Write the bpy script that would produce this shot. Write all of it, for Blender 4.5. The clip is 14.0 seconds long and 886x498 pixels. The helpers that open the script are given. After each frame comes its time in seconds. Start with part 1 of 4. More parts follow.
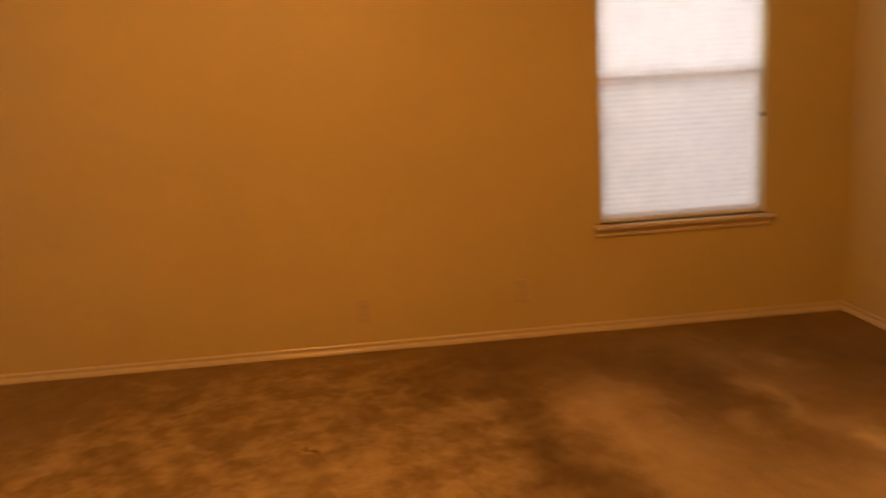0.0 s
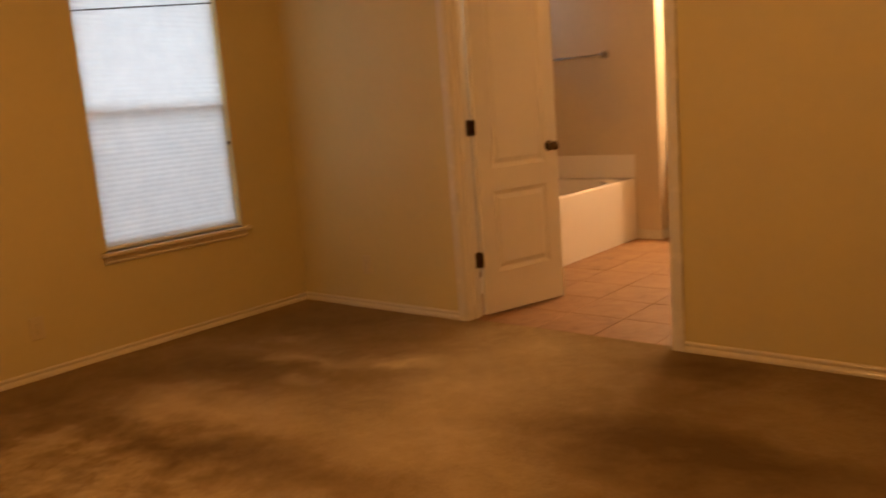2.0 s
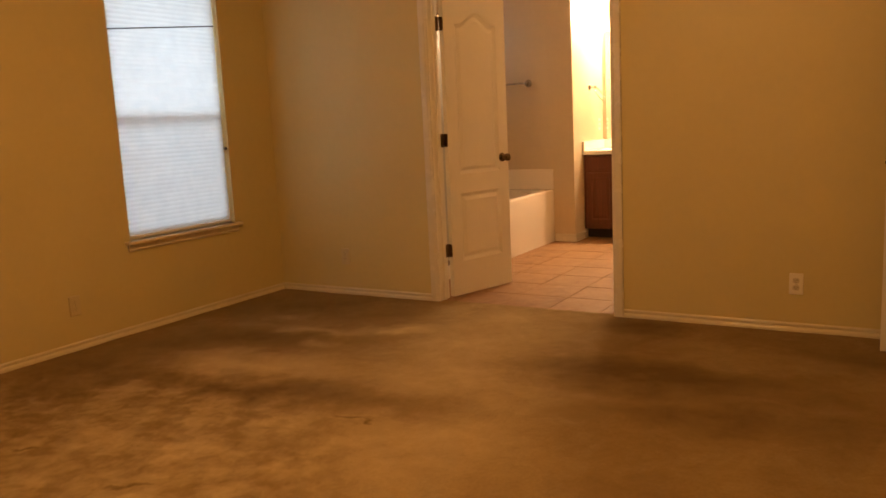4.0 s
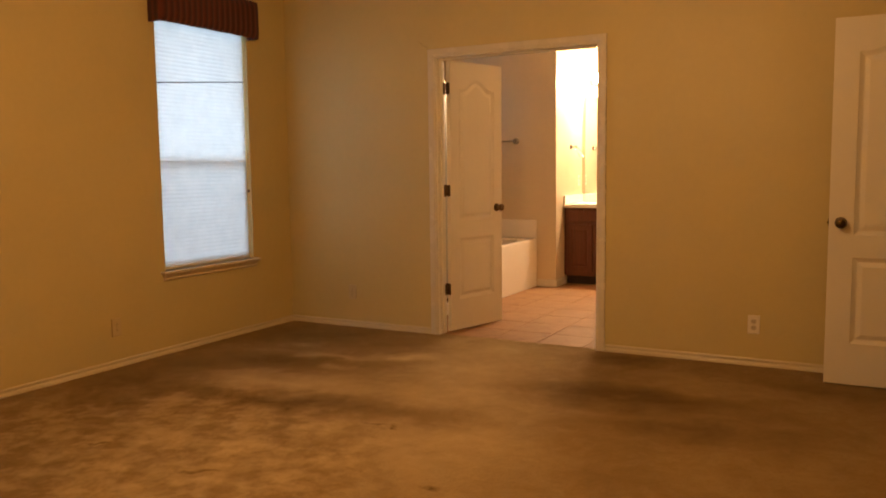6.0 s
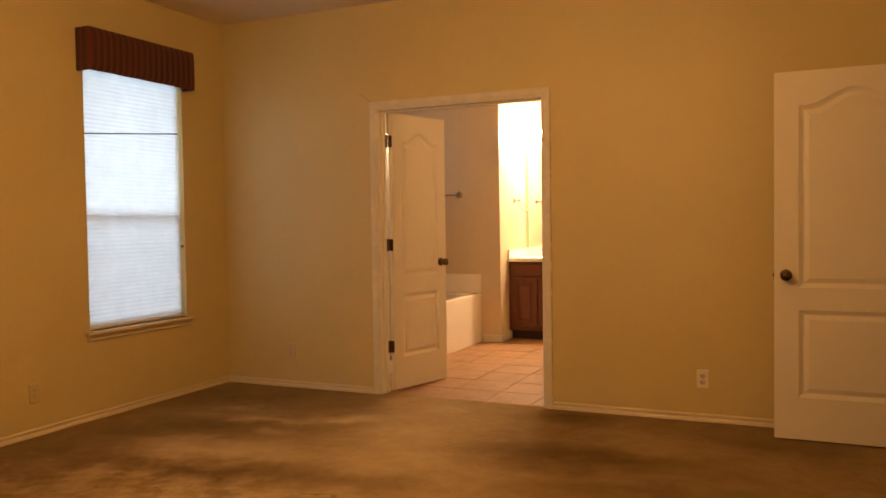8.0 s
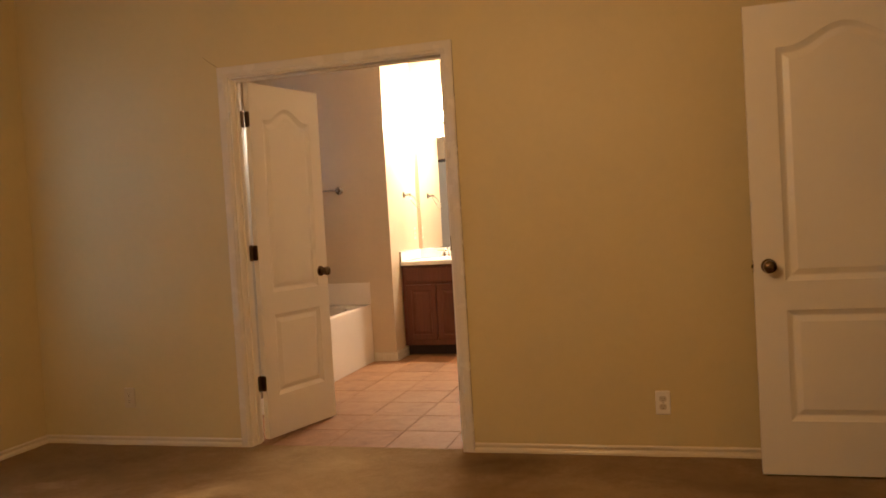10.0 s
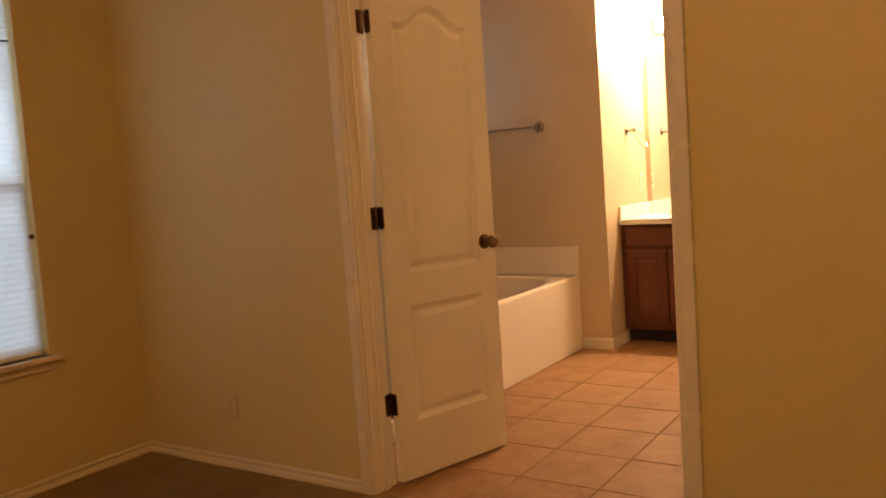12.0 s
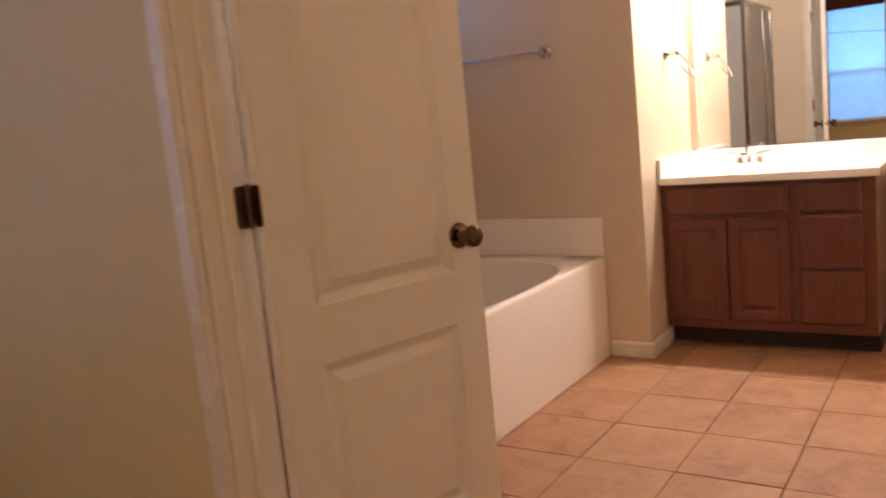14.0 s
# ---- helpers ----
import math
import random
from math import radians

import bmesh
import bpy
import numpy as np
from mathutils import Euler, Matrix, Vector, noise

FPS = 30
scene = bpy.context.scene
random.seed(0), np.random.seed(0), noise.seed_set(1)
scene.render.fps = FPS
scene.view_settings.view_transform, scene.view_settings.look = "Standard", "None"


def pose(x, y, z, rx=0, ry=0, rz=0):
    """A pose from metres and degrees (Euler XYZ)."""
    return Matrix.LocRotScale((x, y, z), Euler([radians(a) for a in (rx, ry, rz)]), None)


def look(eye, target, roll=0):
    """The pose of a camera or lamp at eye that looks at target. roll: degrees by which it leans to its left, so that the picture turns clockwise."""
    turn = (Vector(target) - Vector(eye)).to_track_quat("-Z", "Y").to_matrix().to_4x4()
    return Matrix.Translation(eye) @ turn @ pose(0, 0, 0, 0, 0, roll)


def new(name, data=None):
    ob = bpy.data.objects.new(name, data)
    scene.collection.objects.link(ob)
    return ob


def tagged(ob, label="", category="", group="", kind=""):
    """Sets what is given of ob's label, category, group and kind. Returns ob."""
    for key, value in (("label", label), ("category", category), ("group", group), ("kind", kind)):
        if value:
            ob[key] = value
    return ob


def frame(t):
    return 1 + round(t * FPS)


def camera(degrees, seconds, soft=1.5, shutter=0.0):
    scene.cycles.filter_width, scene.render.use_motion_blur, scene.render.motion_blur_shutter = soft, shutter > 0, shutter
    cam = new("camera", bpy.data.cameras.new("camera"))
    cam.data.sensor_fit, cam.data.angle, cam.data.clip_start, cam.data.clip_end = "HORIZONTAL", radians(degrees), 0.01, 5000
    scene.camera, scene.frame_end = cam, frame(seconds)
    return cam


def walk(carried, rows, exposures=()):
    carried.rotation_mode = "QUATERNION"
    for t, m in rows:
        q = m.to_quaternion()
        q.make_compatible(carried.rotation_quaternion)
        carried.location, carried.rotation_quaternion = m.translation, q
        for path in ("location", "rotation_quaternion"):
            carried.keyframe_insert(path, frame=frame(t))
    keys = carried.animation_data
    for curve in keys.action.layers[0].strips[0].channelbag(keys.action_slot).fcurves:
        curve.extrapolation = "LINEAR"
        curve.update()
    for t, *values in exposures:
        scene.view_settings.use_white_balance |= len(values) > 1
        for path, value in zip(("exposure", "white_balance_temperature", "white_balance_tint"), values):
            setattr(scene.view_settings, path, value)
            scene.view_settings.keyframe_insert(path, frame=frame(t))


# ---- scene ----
cam = camera(57.3, 14.0, soft=1.6, shutter=0.5)
PATH = [
    (0, (4.084, -2.554, 1.356), (2.133, -2.379, 0.954), -3.5),
    (0.5, (4.189, -2.779, 1.219), (2.33, -2.156, 0.828), -6.8),
    (1, (4.227, -3.043, 1.192), (2.501, -2.127, 0.765), -3.9),
    (1.5, (4.237, -3.28, 1.228), (2.68, -2.093, 0.82), -3.9),
    (2, (4.209, -3.486, 1.224), (2.932, -1.987, 0.874), -4.5),
    (2.5, (4.152, -3.703, 1.208), (3.023, -2.08, 0.906), -3.4),
    (3, (4.201, -3.987, 1.205), (3.124, -2.329, 0.907), -3.6),
    (3.2, (4.197, -4.111, 1.21), (3.147, -2.437, 0.903), -4.0),
    (5.5, (4.252, -5.26, 1.241), (3.282, -3.53, 0.977), -0.7),
    (6, (4.303, -5.294, 1.258), (3.355, -3.544, 1.058), -0.7),
    (6.5, (4.285, -5.271, 1.266), (3.372, -3.495, 1.148), -0.8),
    (7, (4.264, -5.245, 1.275), (3.405, -3.441, 1.204), -0.6),
    (7.2, (4.255, -5.228, 1.274), (3.425, -3.41, 1.196), -0.6),
    (9.3, (4.018, -4.635, 1.214), (3.199, -2.811, 1.185), -1.0),
    (9.5, (3.892, -4.473, 1.218), (3.129, -2.625, 1.191), -1.7),
    (10, (3.72, -4.029, 1.205), (3.171, -2.107, 1.135), -3.4),
    (10.5, (3.602, -3.594, 1.223), (2.884, -1.73, 1.113), -4.2),
    (11, (3.471, -3.177, 1.225), (2.72, -1.326, 1.134), -4.9),
    (11.5, (3.435, -2.768, 1.222), (2.401, -1.062, 1.077), -4.2),
    (12, (3.38, -2.406, 1.223), (2.28, -0.745, 1.049), -4.0),
    (12.5, (3.224, -2.051, 1.244), (2.212, -0.333, 1.085), -5.0),
    (13, (3.06, -1.663, 1.216), (1.829, -0.092, 1.077), -2.8),
    (13.5, (2.889, -1.378, 1.202), (1.665, 0.192, 1.014), -4.1),
    (14, (2.675, -1.06, 1.204), (1.568, 0.58, 0.911), -5.7),
]
EXPOSURES = [
    (0.0, -0.05, 9000, 38),
    (0.5, -0.25, 7500, 28),
    (1.5, -0.25, 7100, 25),
    (3.0, -0.19, 7250, 24),
    (5.5, -0.05, 6500, 18),
    (6.5, -0.08, 6500, 19),
    (7.0, 0.0, 6500, 18),
    (9.5, 0.1, 7050, 23),
    (10.0, -0.08, 5150, 15),
    (10.5, 0.1, 5600, 13),
    (11.0, 0.0, 5600, 19),
    (11.5, -0.18, 5350, 20),
    (12.0, -0.2, 6500, 20),
    (12.5, -0.28, 5350, 30),
    (13.0, -0.3, 4300, 20),
    (13.5, -0.08, 4400, 20),
    (14.0, -0.03, 4500, 20),
]
P_ROOM, P_WIN, P_BATHWIN, P_VANITY = 95.0, 25.0, 3.2, 725.0
LEAF_ANGLE = 74.3
walk(cam, [(t, look(eye, target, roll)) for t, eye, target, roll in PATH], EXPOSURES)

# ---- sky and lamps ----
LAMP = (1.0, 0.56, 0.19)      # warm bulbs
SKY = (0.62, 0.86, 1.0)      # daylight behind the shades
world = bpy.data.worlds.new("sky")
scene.world = world
world.use_nodes = True
wt = world.node_tree
sky = wt.nodes.new("ShaderNodeTexSky")
sky.sky_type, sky.sun_disc = "NISHITA", False
sky.sun_elevation, sky.sun_rotation = radians(35), radians(200)
wt.links.new(sky.outputs[0], wt.nodes["Background"].inputs[0])
wt.nodes["Background"].inputs[1].default_value = 0.1


def lamp(name, kind, power, color, m, size=0.1, size_y=0.1):
    data = bpy.data.lights.new(name, kind)
    data.energy, data.color = power, color
    if kind == "AREA":
        data.shape, data.size, data.size_y = "RECTANGLE", size, size_y
    else:
        data.shadow_soft_size = size
    ob = new(name, data)
    ob.matrix_world = m
    return ob


CEIL = 2.82
ROOM_LAMP = (2.80, -3.0, CEIL - 0.52)
lamp("ceiling_bulb", "POINT", P_ROOM, LAMP, pose(*ROOM_LAMP), 0.1)
lamp("sky_west", "AREA", P_WIN * 2.5, SKY, pose(-1.35, -0.905, 1.55, 0, -90, 0), 2.8, 2.4)
lamp("sky_south", "AREA", P_WIN * 1.2, (0.36, 0.74, 1.0), pose(1.06, -6.6, 1.55, 90, 0, 0), 1.2, 1.9)
lamp("sky_bath", "AREA", P_BATHWIN, SKY, pose(-0.6, 1.85, 1.75, 0, -90, 0), 1.0, 1.0)


# ---- materials ----
def nodes(name):
    m = bpy.data.materials.new(name)
    m.use_nodes = True
    t = m.node_tree
    return m, t, t.nodes["Principled BSDF"]


def noise_tex(t, scale, detail=4, rough=0.55, coord=None, distortion=0.0):
    n = t.nodes.new("ShaderNodeTexNoise")
    n.inputs["Scale"].default_value, n.inputs["Detail"].default_value = scale, detail
    n.inputs["Roughness"].default_value, n.inputs["Distortion"].default_value = rough, distortion
    if coord is None:
        coord = t.nodes.new("ShaderNodeTexCoord").outputs["Object"]
    t.links.new(coord, n.inputs["Vector"])
    return n.outputs[0]


def ramp(t, fac, stops):
    r = t.nodes.new("ShaderNodeValToRGB")
    e = r.color_ramp.elements
    while len(e) < len(stops):
        e.new(0.5)
    for el, (p, c) in zip(e, stops):
        el.position, el.color = p, (*c, 1)
    t.links.new(fac, r.inputs[0])
    return r.outputs[0]


def calc(t, op, a, b, clamp=False):
    n = t.nodes.new("ShaderNodeMath")
    n.operation, n.use_clamp = op, clamp
    for i, v in enumerate((a, b)):
        if isinstance(v, (int, float)):
            n.inputs[i].default_value = v
        else:
            t.links.new(v, n.inputs[i])
    return n.outputs[0]


def bump(t, bsdf, height, strength, distance):
    b = t.nodes.new("ShaderNodeBump")
    b.inputs["Strength"].default_value, b.inputs["Distance"].default_value = strength, distance
    t.links.new(height, b.inputs["Height"])
    t.links.new(b.outputs[0], bsdf.inputs["Normal"])


def painted(name, color, rough=0.6, vary=0.06, grain=90, relief=0.25, big=1.3, patchy=0.2):
    """Paint with faint large blotches, fine grain and roller texture."""
    m, t, b = nodes(name)
    lo = [c * (1 - vary) for c in color]
    hi = [min(1, c * (1 + vary)) for c in color]
    mixd = calc(t, "ADD", calc(t, "MULTIPLY", noise_tex(t, big, 3), 0.7), calc(t, "MULTIPLY", noise_tex(t, 24, 3), 0.3))
    t.links.new(ramp(t, mixd, [(0.3, lo), (0.7, hi)]), b.inputs["Base Color"])
    r = calc(t, "ADD", calc(t, "MULTIPLY", noise_tex(t, 7, 4), patchy), rough - patchy / 2)
    t.links.new(r, b.inputs["Roughness"])
    bump(t, b, noise_tex(t, grain, 3), relief, 0.0015)
    return m


def metal(name, color, rough=0.25):
    m, t, b = nodes(name)
    b.inputs["Metallic"].default_value = 1
    t.links.new(ramp(t, noise_tex(t, 35, 4), [(0.3, [c * 0.75 for c in color]), (0.7, color)]), b.inputs["Base Color"])
    t.links.new(calc(t, "ADD", calc(t, "MULTIPLY", noise_tex(t, 60, 3), 0.2), rough - 0.08), b.inputs["Roughness"])
    return m


def glass(name, rough=0.0, tint=(0.93, 0.97, 0.96)):
    m, t, b = nodes(name)
    b.inputs["Base Color"].default_value = (*tint, 1)
    b.inputs["Roughness"].default_value, b.inputs["Transmission Weight"].default_value = rough, 1
    b.inputs["IOR"].default_value = 1.45
    return m


WALL = painted("wall_paint", (0.572, 0.467, 0.217), 0.5, 0.05, 110, 0.35)
BATH_WALL = painted("bath_paint", (0.59, 0.485, 0.335), 0.45, 0.05, 110, 0.35)
CEILING = painted("ceiling_paint", (0.68, 0.57, 0.41), 0.8, 0.04, 70, 0.5)
TRIM = painted("trim_paint", (0.66, 0.602, 0.492), 0.27, 0.03, 40, 0.05, 3.0, 0.06)
JAMB_PAINT = painted("jamb_paint", (0.73, 0.675, 0.572), 0.46, 0.03, 40, 0.05, 3.0, 0.06)
BASEBOARD_PAINT = painted("baseboard_paint", (0.63, 0.54, 0.36), 0.17, 0.06, 40, 0.05, 3.0, 0.06)
SILL_PAINT = painted("sill_paint", (0.60, 0.50, 0.33), 0.3, 0.08, 40, 0.08, 3.0)
DOOR = painted("door_paint", (0.705, 0.655, 0.562), 0.35, 0.035, 60, 0.12, 2.0)
PLATE = painted("plate_plastic", (0.76, 0.70, 0.58), 0.3, 0.03, 30, 0.02)
SOCKET_PLASTIC = painted("socket_plastic", (0.55, 0.47, 0.35), 0.35, 0.03, 30, 0.02)
PAINTED_PLATE = painted("painted_plate", (0.55, 0.45, 0.25), 0.4, 0.04, 60, 0.05)
VINYL = painted("window_vinyl", (0.75, 0.74, 0.70), 0.35, 0.03, 40, 0.05)
ACRYLIC = painted("tub_acrylic", (0.80, 0.73, 0.65), 0.16, 0.02, 12, 0.02)
# darkened beige puts the shower's dim interior into the panel colour
SHOWER_DIM = painted("dimmed_shower_panel", (0.40, 0.33, 0.24), 0.25, 0.05, 20, 0.03)
MARBLE = painted("cultured_marble", (0.86, 0.83, 0.77), 0.14, 0.03, 9, 0.02, 4.0)
BRONZE = metal("aged_bronze", (0.16, 0.10, 0.055), 0.34)
BRASS = metal("antique_brass", (0.17, 0.115, 0.06), 0.14)
CHROME = metal("chrome", (0.82, 0.82, 0.82), 0.09)
GLASS = glass("window_glass")
OBSCURE = glass("obscure_shower_glass", 0.35, (0.42, 0.40, 0.36))
OBSCURE.node_tree.nodes["Principled BSDF"].inputs["Transmission Weight"].default_value = 0.45
NICKEL = metal("dull_nickel", (0.46, 0.43, 0.39), 0.12)
FROSTED = glass("frosted_glass", 0.35, (0.9, 0.95, 1.0))
# near-black colour stands in for the shade under the vanity
TOE_SHADE = painted("shaded_toe_board", (0.022, 0.010, 0.006), 0.6, 0.2, 30, 0.05)
DARK = painted("dark_slot", (0.05, 0.04, 0.035), 0.5, 0.1, 40, 0.02)
m, t, b = nodes("mirror_silver")
b.inputs["Metallic"].default_value, b.inputs["Roughness"].default_value = 1, 0.008
b.inputs["Base Color"].default_value = (0.90, 0.91, 0.90, 1)
MIRROR = m
SATIN = metal("satin_nickel", (0.50, 0.48, 0.46), 0.14)


def carpet_material(spots):
    """Cut pile: lighter brushed nap, darker soiled patches, and a crushed, curled stretch before the west wall."""
    m, t, b = nodes("carpet_pile")
    co = t.nodes.new("ShaderNodeTexCoord").outputs["Object"]

    def vec(op, x, y):
        n = t.nodes.new("ShaderNodeVectorMath")
        n.operation = op
        for i, v in enumerate((x, y)):
            if isinstance(v, tuple):
                n.inputs[i].default_value = v
            else:
                t.links.new(v, n.inputs[i])
        return n.outputs[0]

    def warped(scale, detail, size):
        n = t.nodes.new("ShaderNodeTexNoise")
        n.inputs["Scale"].default_value, n.inputs["Detail"].default_value = scale, detail
        n.inputs["Roughness"].default_value = 0.6
        t.links.new(co, n.inputs["Vector"])
        return vec("ADD", co, vec("MULTIPLY", vec("SUBTRACT", n.outputs["Color"], (0.5, 0.5, 0.5)), (size, size, 0)))

    def patch(at, x, y, a, c, angle):
        mp = t.nodes.new("ShaderNodeMapping")
        mp.vector_type = "TEXTURE"
        mp.inputs["Location"].default_value = (x, y, 0)
        mp.inputs["Rotation"].default_value = (0, 0, radians(angle))
        mp.inputs["Scale"].default_value = (a * 1.5, c * 1.5, 1)
        t.links.new(at, mp.inputs["Vector"])
        g = t.nodes.new("ShaderNodeTexGradient")
        g.gradient_type = "SPHERICAL"
        t.links.new(mp.outputs[0], g.inputs[0])
        return g.outputs["Fac"]

    moved = warped(2.6, 5, 0.55)
    total = None
    for x, y, a, c, angle, s in spots:
        v = calc(t, "MULTIPLY", patch(moved, x, y, a, c, angle), s)
        total = v if total is None else calc(t, "ADD", total, v)
    # clumps of crushed pile
    curled = calc(t, "ADD", calc(t, "MULTIPLY", noise_tex(t, 4.8, 2, 0.5, warped(6.0, 2, 0.14), 0.3), 0.55), calc(t, "MULTIPLY", noise_tex(t, 10, 2.5, 0.55, warped(12.0, 2, 0.07), 0.3), 0.45))
    curled = calc(t, "SUBTRACT", calc(t, "MULTIPLY", calc(t, "SUBTRACT", curled, 0.40), 5.0, True), 0.34)
    curled = calc(t, "ADD", curled, calc(t, "MULTIPLY", calc(t, "SUBTRACT", noise_tex(t, 26, 3, 0.6, co, 0.5), 0.5), 0.7))
    west = calc(t, "MULTIPLY", patch(moved, 1.35, -3.0, 1.05, 0.95, -20), 2.6, True)
    faint = calc(t, "ADD", calc(t, "MULTIPLY", calc(t, "SUBTRACT", noise_tex(t, 4.2, 5, 0.65, co, 0.8), 0.5), 0.42), calc(t, "MULTIPLY", calc(t, "SUBTRACT", noise_tex(t, 13, 3, 0.6, co, 0.4), 0.5), 0.22))
    broad = calc(t, "SUBTRACT", noise_tex(t, 1.3, 3, 0.5, co), 0.5)
    fine = calc(t, "SUBTRACT", noise_tex(t, 70, 3, 0.7, co), 0.5)
    f = calc(t, "ADD", calc(t, "MULTIPLY", total, 0.62), 0.46)
    f = calc(t, "ADD", f, calc(t, "MULTIPLY", broad, 0.35))
    f = calc(t, "ADD", f, faint)
    f = calc(t, "ADD", f, calc(t, "MULTIPLY", calc(t, "MULTIPLY", curled, west), 0.44))
    f = calc(t, "ADD", f, calc(t, "MULTIPLY", fine, 0.30), True)
    t.links.new(ramp(t, f, [(0.0, (0.125, 0.076, 0.028)), (0.42, (0.240, 0.160, 0.068)), (0.75, (0.375, 0.268, 0.128)), (1.0, (0.49, 0.362, 0.185))]), b.inputs["Base Color"])
    b.inputs["Roughness"].default_value = 0.95
    b.inputs["Specular IOR Level"].default_value = 0.1
    b.inputs["Sheen Weight"].default_value, b.inputs["Sheen Roughness"].default_value = 0.08, 0.6
    b.inputs["Sheen Tint"].default_value = (0.9, 0.62, 0.32, 1)
    h = calc(t, "ADD", noise_tex(t, 260, 3, 0.7, co), calc(t, "MULTIPLY", noise_tex(t, 22, 3, 0.6, co), 1.4))
    h = calc(t, "ADD", h, calc(t, "MULTIPLY", calc(t, "MULTIPLY", curled, west), 1.2))
    bump(t, b, h, 0.7, 0.008)
    return m


# patches of the pile: x, y, half length, half width, turn, strength
BRUSHED = [
    (0.24, -3.74, 0.10, 0.05, 35, 0.45),
    (1.50, -2.75, 0.95, 0.65, 20, 0.22),
    (1.18, -1.60, 0.58, 0.20, 13, 0.90),
    (2.10, -0.90, 0.42, 0.50, 20, 0.60),
    (2.35, -1.38, 0.40, 0.30, 20, 0.40),
    (2.62, -2.05, 0.42, 0.50, 20, 0.55),
    (1.95, -0.22, 0.34, 0.22, 10, 0.50),
    (3.62, -0.58, 0.45, 0.18, 5, 0.35),
]
SOILED = [
    (1.68, -1.89, 0.80, 0.15, 8, -0.85),
    (0.85, -1.20, 0.55, 0.20, 20, -0.60),
    (0.58, -0.42, 0.65, 0.34, 15, -0.50),
    (0.42, -1.95, 0.34, 0.45, 10, -0.55),
    (3.08, -1.07, 0.66, 0.20, 5, -0.95),
    (2.86, -0.22, 0.26, 0.18, 10, -0.80),
    (3.56, -1.44, 0.42, 0.14, 5, -0.55),
    (4.00, -0.48, 0.36, 0.16, 5, -0.60),
]
DABS = [(x, y, 0.14, 0.08, 15, 0.65) for x, y in ((1.22, -0.90), (1.46, -0.78), (1.02, -0.95), (1.27, -1.14), (0.68, -0.69), (1.60, -0.70))]
MARKS = [(x, y, 0.045, 0.018, 10, -1.0) for x, y in ((2.19, -2.05), (1.07, -2.81), (1.86, -2.87), (2.83, -2.57))]
CARPET = carpet_material(BRUSHED + SOILED + DABS + MARKS)


def tile_material():
    m, t, b = nodes("ceramic_tile")
    co = t.nodes.new("ShaderNodeTexCoord").outputs["Object"]
    info = t.nodes.new("ShaderNodeObjectInfo")
    off = t.nodes.new("ShaderNodeVectorMath")
    off.operation = "ADD"
    t.links.new(co, off.inputs[0])
    t.links.new(calc(t, "MULTIPLY", info.outputs["Random"], 40.0), off.inputs[1])
    v = calc(t, "ADD", calc(t, "MULTIPLY", noise_tex(t, 7, 6, 0.65, off.outputs[0], 0.6), 0.75), calc(t, "MULTIPLY", noise_tex(t, 55, 3, 0.6, off.outputs[0]), 0.2))
    v = calc(t, "ADD", v, calc(t, "MULTIPLY", info.outputs["Random"], 0.12))
    t.links.new(ramp(t, v, [(0.26, (0.165, 0.074, 0.026)), (0.50, (0.262, 0.135, 0.055)), (0.80, (0.345, 0.196, 0.090))]), b.inputs["Base Color"])
    t.links.new(calc(t, "ADD", calc(t, "MULTIPLY", noise_tex(t, 18, 4, 0.6, off.outputs[0]), 0.2), 0.55), b.inputs["Roughness"])
    b.inputs["Specular IOR Level"].default_value = 0.3
    bump(t, b, noise_tex(t, 40, 4, 0.6, off.outputs[0]), 0.2, 0.002)
    return m


TILE = tile_material()
GROUT = painted("grout", (0.150, 0.074, 0.036), 0.9, 0.2, 160, 0.5, 5)


def wood_material():
    """Reddish stained wood with grain along z."""
    m, t, b = nodes("stained_wood")
    co = t.nodes.new("ShaderNodeTexCoord").outputs["Object"]
    mp = t.nodes.new("ShaderNodeMapping")
    mp.inputs["Scale"].default_value = (22, 22, 1.6)
    t.links.new(co, mp.inputs["Vector"])
    v = calc(t, "ADD", calc(t, "MULTIPLY", noise_tex(t, 1.6, 6, 0.6, mp.outputs[0], 1.2), 0.75), calc(t, "MULTIPLY", noise_tex(t, 3, 2, 0.5, co), 0.25))
    t.links.new(ramp(t, v, [(0.25, (0.085, 0.024, 0.010)), (0.55, (0.130, 0.038, 0.016)), (0.85, (0.175, 0.055, 0.024))]), b.inputs["Base Color"])
    t.links.new(calc(t, "ADD", calc(t, "MULTIPLY", v, 0.2), 0.28), b.inputs["Roughness"])
    bump(t, b, v, 0.08, 0.002)
    return m


WOOD = wood_material()


